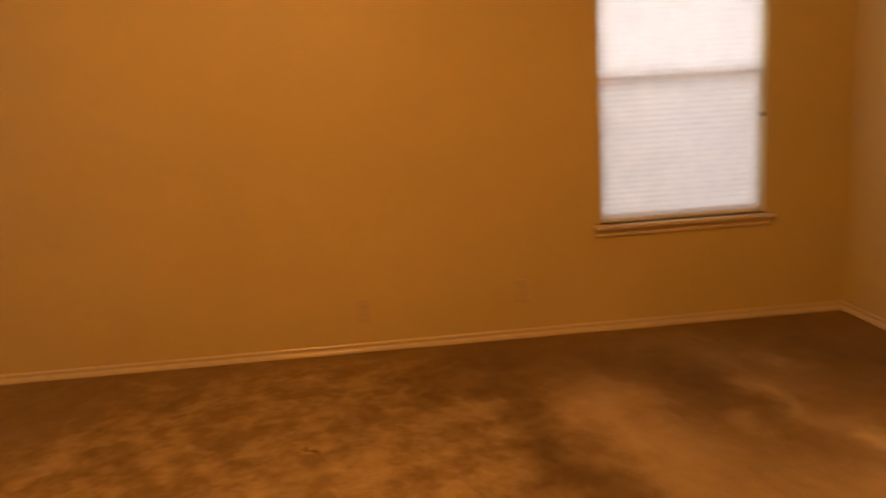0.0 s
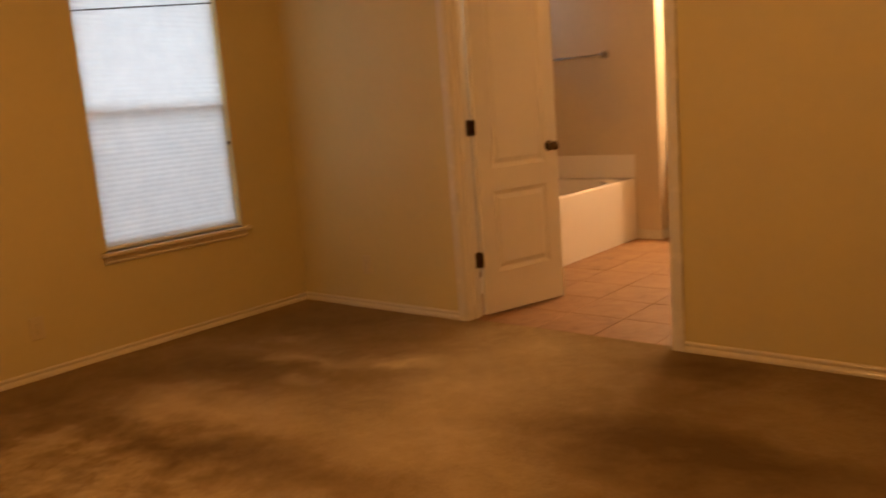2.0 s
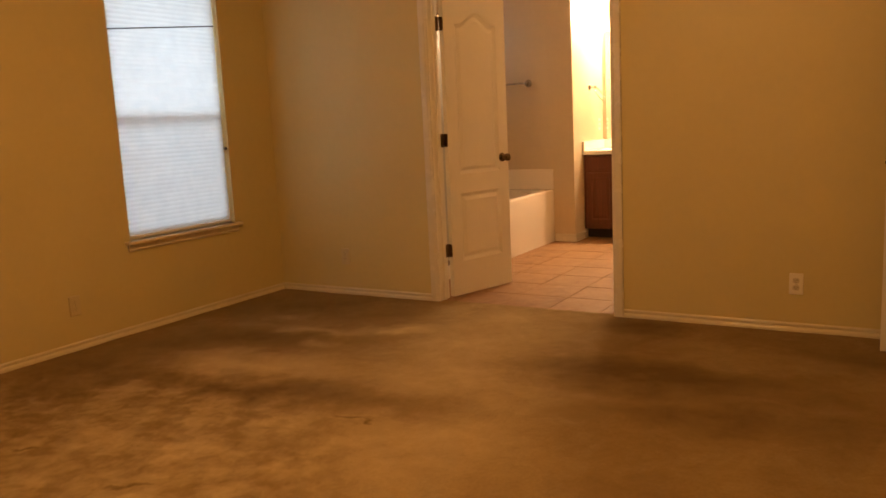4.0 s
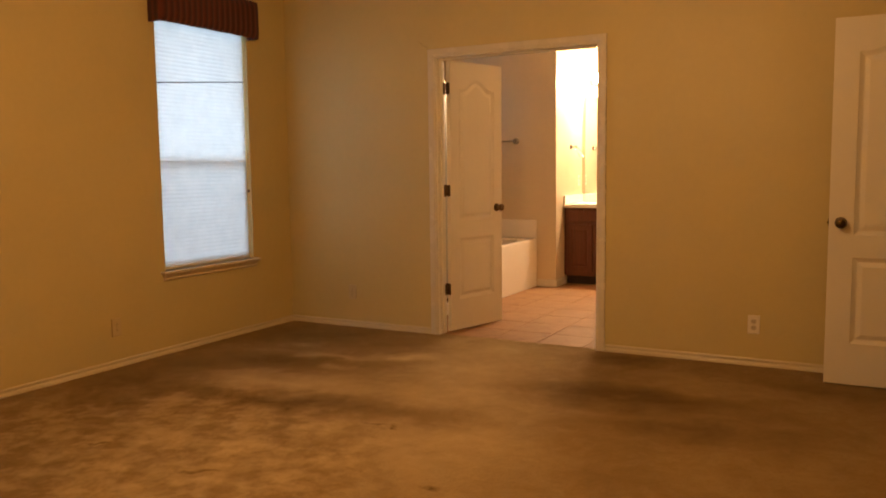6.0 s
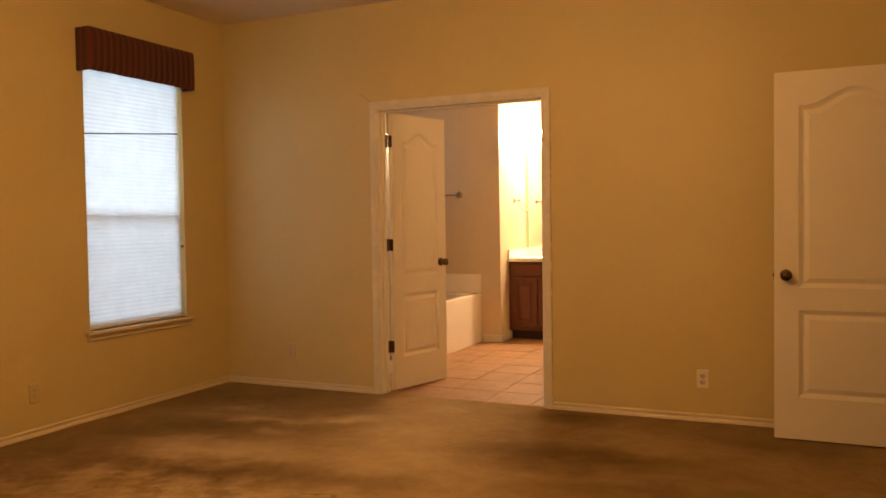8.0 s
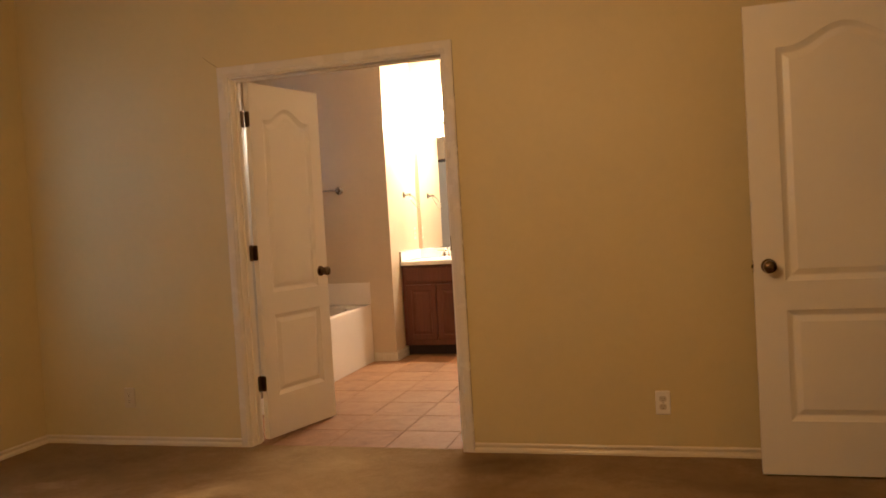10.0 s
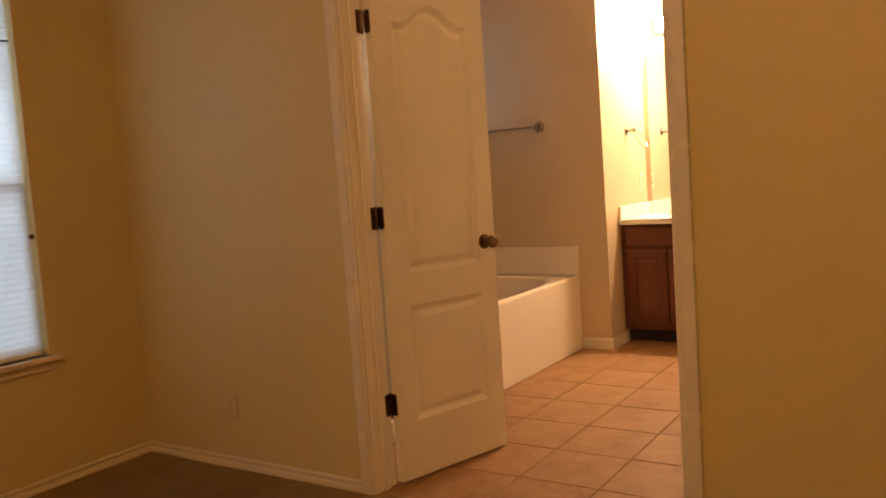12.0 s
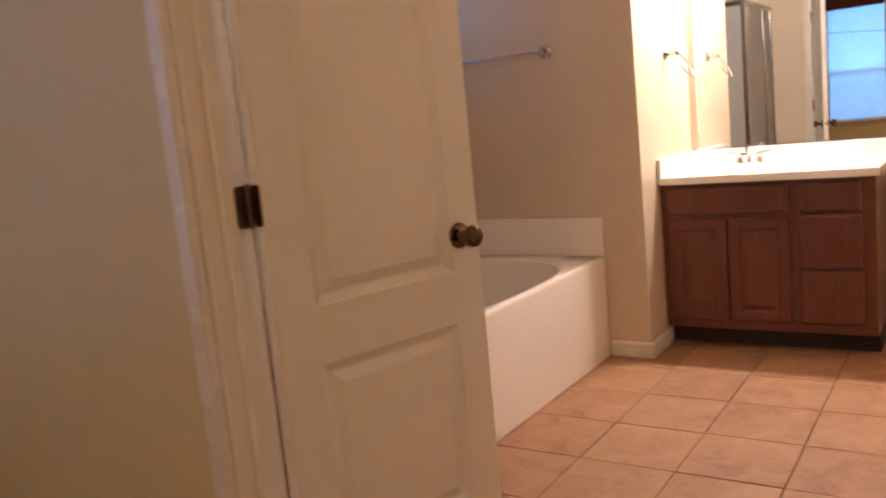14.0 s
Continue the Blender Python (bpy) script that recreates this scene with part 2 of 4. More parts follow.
def valance_material():
    m, t, b = nodes("striped_fabric")
    co = t.nodes.new("ShaderNodeTexCoord").outputs["Object"]
    w = t.nodes.new("ShaderNodeTexWave")
    w.inputs["Scale"].default_value, w.inputs["Distortion"].default_value = 6.0, 0.5
    w.inputs["Detail"].default_value, w.inputs["Detail Scale"].default_value = 2, 1.5
    along = t.nodes.new("ShaderNodeVectorMath")      # distance round the front and the returns
    along.operation = "DOT_PRODUCT"
    along.inputs[1].default_value = (1, 1, 0)
    t.links.new(co, along.inputs[0])
    row = t.nodes.new("ShaderNodeCombineXYZ")
    t.links.new(along.outputs["Value"], row.inputs[0])
    t.links.new(row.outputs[0], w.inputs["Vector"])
    v = calc(t, "ADD", calc(t, "MULTIPLY", w.outputs["Fac"], 0.75), calc(t, "MULTIPLY", noise_tex(t, 120, 3, 0.6, co), 0.25))
    t.links.new(ramp(t, v, [(0.15, (0.048, 0.009, 0.004)), (0.5, (0.078, 0.014, 0.006)), (0.85, (0.108, 0.021, 0.009))]), b.inputs["Base Color"])
    b.inputs["Roughness"].default_value, b.inputs["Sheen Weight"].default_value = 0.9, 0.2
    bump(t, b, noise_tex(t, 500, 2, 0.5, co), 0.4, 0.001)
    return m


FABRIC = valance_material()


def shade_material():
    """Thin white pleated cloth that lets daylight through."""
    m, t, b = nodes("shade_cloth")
    out = t.nodes["Material Output"]
    col = ramp(t, noise_tex(t, 9, 4), [(0.3, (0.76, 0.77, 0.77)), (0.7, (0.84, 0.84, 0.83))])
    tr = t.nodes.new("ShaderNodeBsdfTranslucent")
    t.links.new(col, tr.inputs[0])
    t.links.new(col, b.inputs["Base Color"])
    b.inputs["Roughness"].default_value = 0.9
    mx = t.nodes.new("ShaderNodeMixShader")
    mx.inputs[0].default_value = 0.5
    t.links.new(b.outputs[0], mx.inputs[1])
    t.links.new(tr.outputs[0], mx.inputs[2])
    t.links.new(mx.outputs[0], out.inputs[0])
    return m


SHADE = shade_material()


def screen_material():
    m, t, b = nodes("insect_screen")
    b.inputs["Base Color"].default_value = (0.06, 0.06, 0.06, 1)
    b.inputs["Alpha"].default_value = 0.14
    return m


SCREEN = screen_material()


def glow(name, color, strength):
    m, t, b = nodes(name)
    b.inputs["Base Color"].default_value = (0.8, 0.8, 0.8, 1)
    b.inputs["Emission Color"].default_value = (*color, 1)
    b.inputs["Emission Strength"].default_value = strength
    return m


BULB = glow("lit_bulb", (1.0, 0.71, 0.39), P_VANITY)


# ---- mesh helpers ----
def mesh(name, bm, mat, smooth=False, angle=35):
    me = bpy.data.meshes.new(name)
    bmesh.ops.recalc_face_normals(bm, faces=bm.faces[:])
    bm.to_mesh(me)
    bm.free()
    me.materials.append(mat)
    if smooth:
        for p in me.polygons:
            p.use_smooth = True
        me.set_sharp_from_angle(angle=radians(angle))
    return me


def part(name, bm, mat, parent=None, label="", m=None, smooth=False, angle=35):
    """Link a bmesh as one mesh object, under a thing or a part."""
    ob = new(name, mesh(name, bm, mat, smooth, angle))
    if parent is not None:
        ob.parent = parent
    if m is not None:
        ob.matrix_basis = m
    if label:
        ob["label"] = label
    return ob


def thing(name, m, label, category, group="", kind=""):
    ob = new(name)
    ob.empty_display_size = 0.05
    ob.matrix_basis = m
    return tagged(ob, label, category, group, kind)


def box(bm, a, b, bev=0.0):
    """Adds a box from corner a to corner b, its edges rounded by bev."""
    r = bmesh.ops.create_cube(bm, size=1)
    for v in r["verts"]:
        v.co = [a[i] if v.co[i] < 0 else b[i] for i in range(3)]
    if bev:
        es = list({e for v in r["verts"] for e in v.link_edges})
        bmesh.ops.bevel(bm, geom=es, offset=bev, segments=2, affect="EDGES", profile=0.5)
    return bm


def boxed(a, b, bev=0.0):
    return box(bmesh.new(), a, b, bev)


def lathe(profile, n=24, bm=None, m=None):
    """Turns (radius, height) rows round z."""
    bm = bm or bmesh.new()
    m = m or Matrix()
    rings = []
    for r, z in profile:
        rings.append([bm.verts.new(m @ Vector((max(r, 1e-5) * math.cos(2 * math.pi * i / n), max(r, 1e-5) * math.sin(2 * math.pi * i / n), z))) for i in range(n)])
    for lo, hi in zip(rings, rings[1:]):
        for i in range(n):
            bm.faces.new((lo[i], lo[(i + 1) % n], hi[(i + 1) % n], hi[i]))
    bm.faces.new(rings[0][::-1])
    bm.faces.new(rings[-1])
    return bm


def tube(points, r, n=12, closed=False, bm=None):
    """A round bar along points."""
    bm = bm or bmesh.new()
    pts = [Vector(p) for p in points]
    rings = []
    for i, p in enumerate(pts):
        nxt = pts[(i + 1) % len(pts)] if closed or i + 1 < len(pts) else p
        prv = pts[i - 1] if closed or i else p
        q = (nxt - prv).to_track_quat("Z", "Y")
        rings.append([bm.verts.new(p + q @ Vector((r * math.cos(2 * math.pi * k / n), r * math.sin(2 * math.pi * k / n), 0))) for k in range(n)])
    pairs = list(zip(rings, rings[1:])) + ([(rings[-1], rings[0])] if closed else [])
    for lo, hi in pairs:
        for k in range(n):
            bm.faces.new((lo[k], lo[(k + 1) % n], hi[(k + 1) % n], hi[k]))
    if not closed:
        bm.faces.new(rings[0][::-1])
        bm.faces.new(rings[-1])
    return bm


def strip(profile, a, b, out, mitre_a=0.0, mitre_b=0.0, bm=None):
    """A moulding from a to b: profile rows are (away from the wall along out, across). mitre: how far an end leans per unit across."""
    bm = bm or bmesh.new()
    a, b, out = Vector(a), Vector(b), Vector(out).normalized()
    run = (b - a).normalized()
    across = out.cross(run) if abs(run.z) > 0.5 else Vector((0, 0, 1))
    ends = []
    for p, mi in ((a, mitre_a), (b, mitre_b)):
        ends.append([bm.verts.new(p + out * u + across * v + run * v * mi) for u, v in profile])
    n = len(profile)
    for i in range(n):
        bm.faces.new((ends[0][i], ends[0][(i + 1) % n], ends[1][(i + 1) % n], ends[1][i]))
    bm.faces.new(ends[0][::-1])
    bm.faces.new(ends[1])
    return bm


# ---- large structure ----
JL, JR, HEAD, TH = 1.398, 2.615, 2.055, 0.12     # opening to the bathroom: jamb faces, head, wall thickness
EAST, SOUTH = 4.86, -5.80
WIN = (-1.350, -0.458, 0.575, 2.33)              # bedroom west window: y0, y1, z0, z1
SWIN = (0.60, 1.52, 0.70, 2.45)                  # bedroom south window: x0, x1, z0, z1
BWIN = (1.40, 2.30, 1.68, 2.26)                  # bathroom window over the tub
NICHE_X, NICHE_Y, BACK = 1.335, 2.655, 3.48      # wall at the tub's foot, its outer corner, the mirror wall
BATH_E = 4.2


def wall(name, boxes, mat, label):
    bm = bmesh.new()
    for a, c in boxes:
        box(bm, a, c)
    ob = tagged(part(name, bm, mat), label, "wall", kind="structure")
    if mat is WALL:                              # the sides towards the bathroom carry its own paint
        ob.data.materials.append(BATH_WALL)
        for p in ob.data.polygons:
            if p.center.y > TH - 0.001 and p.center.x < BATH_E:
                p.material_index = 1
    return ob


def with_hole(axis, plane0, plane1, lo, hi, holes):
    """Boxes of a wall across axis 'x' or 'y' from plane0 to plane1, running lo..hi, with holes (u0, u1, z0, z1) in order along it."""
    rows, at = [], lo
    for u0, u1, z0, z1 in holes:
        rows += [(at, u0, 0, CEIL), (u0, u1, z1, CEIL)] + ([(u0, u1, 0, z0)] if z0 > 0 else [])
        at = u1
    rows.append((at, hi, 0, CEIL))
    if axis == "y":
        return [((u0, plane0, z0), (u1, plane1, z1)) for u0, u1, z0, z1 in rows]
    return [((plane0, u0, z0), (plane1, u1, z1)) for u0, u1, z0, z1 in rows]


wall_north = wall("wall_north", with_hole("y", 0, TH, 0, EAST, [(JL - 0.02, JR + 0.02, 0, HEAD + 0.02)]), WALL, "tan painted wall with a double doorway to the bathroom")
wall("wall_west", with_hole("x", -0.14, 0, SOUTH - 0.14, TH, [WIN]) + with_hole("x", -0.14, 0, TH, BACK + 0.14, [BWIN]), WALL, "tan painted outer wall with windows")
wall("wall_south", with_hole("y", SOUTH - 0.14, SOUTH, 0, EAST, [SWIN]), WALL, "tan painted bedroom wall with a window")
wall("wall_east", with_hole("x", EAST, EAST + 0.12, SOUTH - 0.14, TH, [(-1.06, -0.22, 0, HEAD)]), WALL, "tan painted wall with the bedroom entry")
wall("wall_hall", [((6.0, -2.2, 0), (6.1, 0.6, CEIL)), ((EAST + 0.12, 0.5, 0), (6.0, 0.6, CEIL)), ((EAST + 0.12, -2.2, 0), (6.0, -2.1, CEIL))], WALL, "tan hallway walls beyond the bedroom entry")
wall("wall_niche", [((0, NICHE_Y, 0), (NICHE_X, BACK + 0.14, CEIL))], BATH_WALL, "beige painted wall at the foot of the tub")
wall("wall_back", [((NICHE_X, BACK, 0), (BATH_E, BACK + 0.14, CEIL))], BATH_WALL, "beige painted bathroom wall behind the mirror")
wall("wall_bath_east", [((BATH_E, TH, 0), (BATH_E + 0.12, BACK + 0.14, CEIL))], BATH_WALL, "beige painted bathroom side wall")
tagged(part("ceiling", boxed((-0.14, SOUTH - 0.14, CEIL), (6.1, TH - 0.004, CEIL + 0.12)), CEILING), "flat off-white painted bedroom ceiling", "ceiling", kind="structure")
tagged(part("ceiling_bath", boxed((-0.14, TH, CEIL), (BATH_E + 0.12, BACK + 0.14, CEIL + 0.12)), CEILING), "flat off-white painted bathroom ceiling", "ceiling", kind="structure")

# hairline crack in the paint, running up from the corner of the doorway's casing
crack = bmesh.new()
edge = []
for x, z, w in ((1.333, 2.122, 0.0008), (1.312, 2.139, 0.0016), (1.289, 2.153, 0.0014), (1.266, 2.173, 0.0010), (1.242, 2.189, 0.0004)):
    edge.append([crack.verts.new((x - w * 0.6, y, z - w)) for y in (0.0005, -0.0010)] + [crack.verts.new((x + w * 0.6, y, z + w)) for y in (-0.0010, 0.0005)])
for lo, hi in zip(edge, edge[1:]):
    for k in range(4):
        crack.faces.new((lo[k], lo[(k + 1) % 4], hi[(k + 1) % 4], hi[k]))
crack.faces.new(edge[0])
crack.faces.new(edge[-1][::-1])
part("crack", crack, painted("cracked_filler", (0.32, 0.23, 0.10), 0.9, 0.1, 80, 0.1), wall_north, "hairline crack in the paint")


def carpet_sheet():
    """The carpet as a sheet with gentle swells in its pile."""
    bm = bmesh.new()
    nx, ny = 200, 200
    lean = Matrix.Rotation(radians(-35), 2)
    x0, x1, y0, y1 = 0.0, EAST + 0.11, SOUTH, 0.035
    grid = []
    for j in range(ny + 1):
        y = y0 + (y1 - y0) * j / ny
        row = []
        for i in range(nx + 1):
            x = x0 + (x1 - x0) * i / nx
            h = 0.0025 * noise.noise((x * 3, y * 3, 0)) + 0.0012 * noise.noise((x * 11, y * 11, 4))
            u, v = lean @ Vector((x - 0.24, y + 3.74))           # a pulled-up tuft by the west wall
            h += 0.024 * math.exp(-(u / 0.11) ** 2 - (v / 0.042) ** 2)
            row.append(bm.verts.new((x, y, h + 0.002)))
        grid.append(row)
    for j in range(ny):
        for i in range(nx):
            bm.faces.new((grid[j][i], grid[j][i + 1], grid[j + 1][i + 1], grid[j + 1][i]))
    rim = [e for e in bm.edges if e.is_boundary]
    ext = bmesh.ops.extrude_edge_only(bm, edges=rim)
    for v in ext["geom"]:
        if isinstance(v, bmesh.types.BMVert):
            v.co.z = -0.02
    return bm


tagged(part("floor", carpet_sheet(), CARPET, smooth=True), "worn tan cut-pile carpet with soiled and brushed patches", "carpet", kind="structure")
tagged(part("floor_hall", boxed((EAST + 0.112, -2.1, -0.02), (6.0, 0.5, 0.0)), CARPET), "tan carpet of the hallway", "carpet", kind="structure")
tagged(part("ground", boxed((-60, -60, -0.45), (60, 60, -0.4)), painted("dry_soil", (0.12, 0.10, 0.06), 0.9, 0.3, 8, 0.5)), "bare dry soil around the house", "ground", kind="structure")
floor_bath = tagged(part("floor_bath", boxed((0, 0.037, -0.03), (BATH_E, BACK, -0.004)), GROUT), "square peach ceramic floor tiles with brown grout", "tile floor", kind="structure")

# baseboards
BASE = [(0, 0), (0.0180, 0), (0.0185, 0.009), (0.0170, 0.016), (0.0135, 0.0215), (0.0090, 0.0245), (0.0040, 0.0255), (0.0040, 0.0350), (0.0095, 0.0362), (0.0100, 0.0405), (0.0075, 0.0450), (0.0030, 0.0485), (0, 0.0490)]
BATH_BASE = [(0, 0), (0.014, 0), (0.014, 0.046), (0.0115, 0.052), (0.0135, 0.058), (0.010, 0.067), (0.005, 0.074), (0, 0.076)]


def baseboard(a, c, out, profile=BASE):
    return tagged(part("baseboard", strip(profile, a, c, out), TRIM if profile is BATH_BASE else BASEBOARD_PAINT, smooth=True, angle=50), "cream painted baseboard with a moulded top edge", "baseboard", kind="structure")


baseboard((0, 0, 0), (JL - 0.066, 0, 0), (0, -1, 0))
baseboard((JR + 0.066, 0, 0), (EAST, 0, 0), (0, -1, 0))
baseboard((0, SOUTH, 0), (0, 0, 0), (1, 0, 0))
baseboard((0, SOUTH, 0), (EAST, SOUTH, 0), (0, 1, 0))
baseboard((EAST, SOUTH, 0), (EAST, -1.13, 0), (-1, 0, 0))
baseboard((1.135, NICHE_Y, 0), (NICHE_X + 0.014, NICHE_Y, 0), (0, -1, 0), BATH_BASE)
baseboard((NICHE_X, NICHE_Y + 0.0005, 0), (NICHE_X, 2.93, 0), (1, 0, 0), BATH_BASE)
baseboard((2.33, BACK, 0), (BATH_E, BACK, 0), (0, -1, 0), BATH_BASE)
baseboard((BATH_E, TH, 0), (BATH_E, BACK, 0), (-1, 0, 0), BATH_BASE)

# ---- door surround ----
CASING = [(0, 0), (0.0150, 0.0), (0.0172, 0.003), (0.0172, 0.040), (0.0155, 0.0425), (0.0130, 0.0440), (0.0130, 0.051), (0.0095, 0.058), (0, 0.058)]


def casing_set(parent, u0, u1, head, plane, out, axis):
    """Two legs and a head of casing round an opening. The wide edge of the profile is the outer one."""
    def at(u, z):
        return (u, plane, z) if axis == "x" else (plane, u, z)
    w, rv = 0.058, 0.006
    o = Vector(out)
    for u, s, nm in ((u0 - rv, -1, "casing_leg"), (u1 + rv, 1, "casing_leg")):
        bm = bmesh.new()
        lo, hi = [], []
        for d, v in CASING:
            across = (w - v) * s
            lo.append(bm.verts.new(Vector(at(u + across, 0)) + o * d))
            hi.append(bm.verts.new(Vector(at(u + across, head + rv + (w - v))) + o * d))
        n = len(lo)
        for i in range(n):
            bm.faces.new((lo[i], lo[(i + 1) % n], hi[(i + 1) % n], hi[i]))
        bm.faces.new(lo[::-1])
        bm.faces.new(hi)
        part(nm, bm, TRIM, parent, smooth=True, angle=30)
    bm = bmesh.new()
    lo, hi = [], []
    for d, v in CASING:
        k = w - v
        lo.append(bm.verts.new(Vector(at(u0 - rv - k, head + rv + k)) + o * d))
        hi.append(bm.verts.new(Vector(at(u1 + rv + k, head + rv + k)) + o * d))
    n = len(lo)
    for i in range(n):
        bm.faces.new((lo[i], lo[(i + 1) % n], hi[(i + 1) % n], hi[i]))
    bm.faces.new(lo[::-1])
    bm.faces.new(hi)
    part("casing_head", bm, TRIM, parent, smooth=True, angle=30)


surround = thing("door_frame", pose(0, 0, 0), "cream painted casing and jambs of the double bathroom doorway", "door frame", kind="structure")
part("jamb", boxed((JL - 0.019, 0.001, 0), (JL, TH - 0.001, HEAD), 0.0015), JAMB_PAINT, surround)
part("jamb", boxed((JR, 0.001, 0), (JR + 0.019, TH - 0.001, HEAD), 0.0015), JAMB_PAINT, surround)
part("head_jamb", boxed((JL - 0.019, 0.001, HEAD), (JR + 0.019, TH - 0.001, HEAD + 0.019), 0.0015), JAMB_PAINT, surround)
part("stop", boxed((JL, 0.046, 0), (JL + 0.011, 0.080, HEAD), 0.003), JAMB_PAINT, surround)
part("stop", boxed((JR - 0.011, 0.046, 0), (JR, 0.080, HEAD), 0.003), JAMB_PAINT, surround)
part("head_stop", boxed((JL + 0.011, 0.046, HEAD - 0.011), (JR - 0.011, 0.080, HEAD), 0.003), JAMB_PAINT, surround)
casing_set(surround, JL, JR, HEAD, 0.0, (0, -1, 0), "x")
casing_set(surround, JL, JR, HEAD, TH, (0, 1, 0), "x")
entry = thing("door_frame", pose(0, 0, 0), "cream painted casing and jambs of the bedroom entry", "door frame", kind="structure")
casing_set(entry, -1.06, -0.22, HEAD, EAST, (-1, 0, 0), "y")
part("jamb", boxed((EAST - 0.001, -0.2200, 0), (EAST + 0.121, -0.2005, HEAD), 0.0015), TRIM, entry)
part("jamb", boxed((EAST - 0.001, -1.0795, 0), (EAST + 0.121, -1.0600, HEAD), 0.0015), TRIM, entry)


# ---- doors ----
def loop_rect(x0, x1, z0, z1, rise, d):
    """Outline of a panel, inset by d: straight sides and, if rise, a swept arch on top."""
    x0, x1, z0 = x0 + d, x1 - d, z0 + d
    pts = [(x0, z0), (x1, z0)]
    if not rise:
        return pts + [(x1, z1 - d), (x0, z1 - d)]
    n = 20
    for i in range(n + 1):
        u = 1 - 2 * i / n
        x = (x0 + x1) / 2 + u * (x1 - x0) / 2
        a = min(1, abs(u) / 0.86)
        pts.append((x, z1 - d + rise * (0.5 + 0.5 * math.cos(math.pi * a))))
    return pts


def leaf_slab(w, h, panels, thick):
    """A moulded door leaf from x 0 to w, z 0 to h, y -thick to 0, with sunk panels on both faces."""
    bm = bmesh.new()
    outer = [(0, 0), (w, 0), (w, h), (0, h)]
    rims = []
    for y, s in ((-thick, 1), (0.0, -1)):
        edges = []
        vo = [bm.verts.new((x, y, z)) for x, z in outer]
        rims.append(vo)
        edges += [bm.edges.new((vo[i], vo[(i + 1) % 4])) for i in range(4)]
        for spec in panels:
            rings = []
            for d, depth in ((0, 0), (0.004, 0.0035), (0.019, 0.0115), (0.023, 0.0130), (0.028, 0.0130), (0.052, 0.0035)):
                rings.append([bm.verts.new((x, y + s * depth, z)) for x, z in loop_rect(*spec, d)])
            n = len(rings[0])
            edges += [bm.edges.new((rings[0][i], rings[0][(i + 1) % n])) for i in range(n)]
            for a, c in zip(rings, rings[1:]):
                for i in range(n):
                    bm.faces.new((a[i], a[(i + 1) % n], c[(i + 1) % n], c[i]))
            bm.faces.new(rings[-1])
        bmesh.ops.triangle_fill(bm, edges=edges, use_beauty=True)
    for i in range(4):
        bm.faces.new((rims[0][i], rims[0][(i + 1) % 4], rims[1][(i + 1) % 4], rims[1][i]))
    return bm


def plate_outline(w, h, r, n=5):
    pts = []
    for cx, cz, a0 in ((w / 2 - r, h / 2 - r, 0), (-w / 2 + r, h / 2 - r, 90), (-w / 2 + r, -h / 2 + r, 180), (w / 2 - r, -h / 2 + r, 270)):
        for i in range(n + 1):
            a = radians(a0 + 90 * i / n)
            pts.append((cx + r * math.cos(a), cz + r * math.sin(a)))
    return pts


def plate(bm, w, h, r, thick, m):
    """A flat plate with round corners, facing +z of m."""
    pts = plate_outline(w, h, r)
    lo = [bm.verts.new(m @ Vector((x, y, 0))) for x, y in pts]
    hi = [bm.verts.new(m @ Vector((x, y, thick))) for x, y in pts]
    n = len(pts)
    for i in range(n):
        bm.faces.new((lo[i], lo[(i + 1) % n], hi[(i + 1) % n], hi[i]))
    bm.faces.new(lo[::-1])
    bm.faces.new(hi)
    return bm


KNOB = [(0.0325, 0), (0.0325, 0.004), (0.029, 0.009), (0.016, 0.012), (0.0125, 0.018), (0.0125, 0.028), (0.017, 0.033), (0.0255, 0.040), (0.0282, 0.050), (0.0262, 0.060), (0.018, 0.067), (0.006, 0.070)]


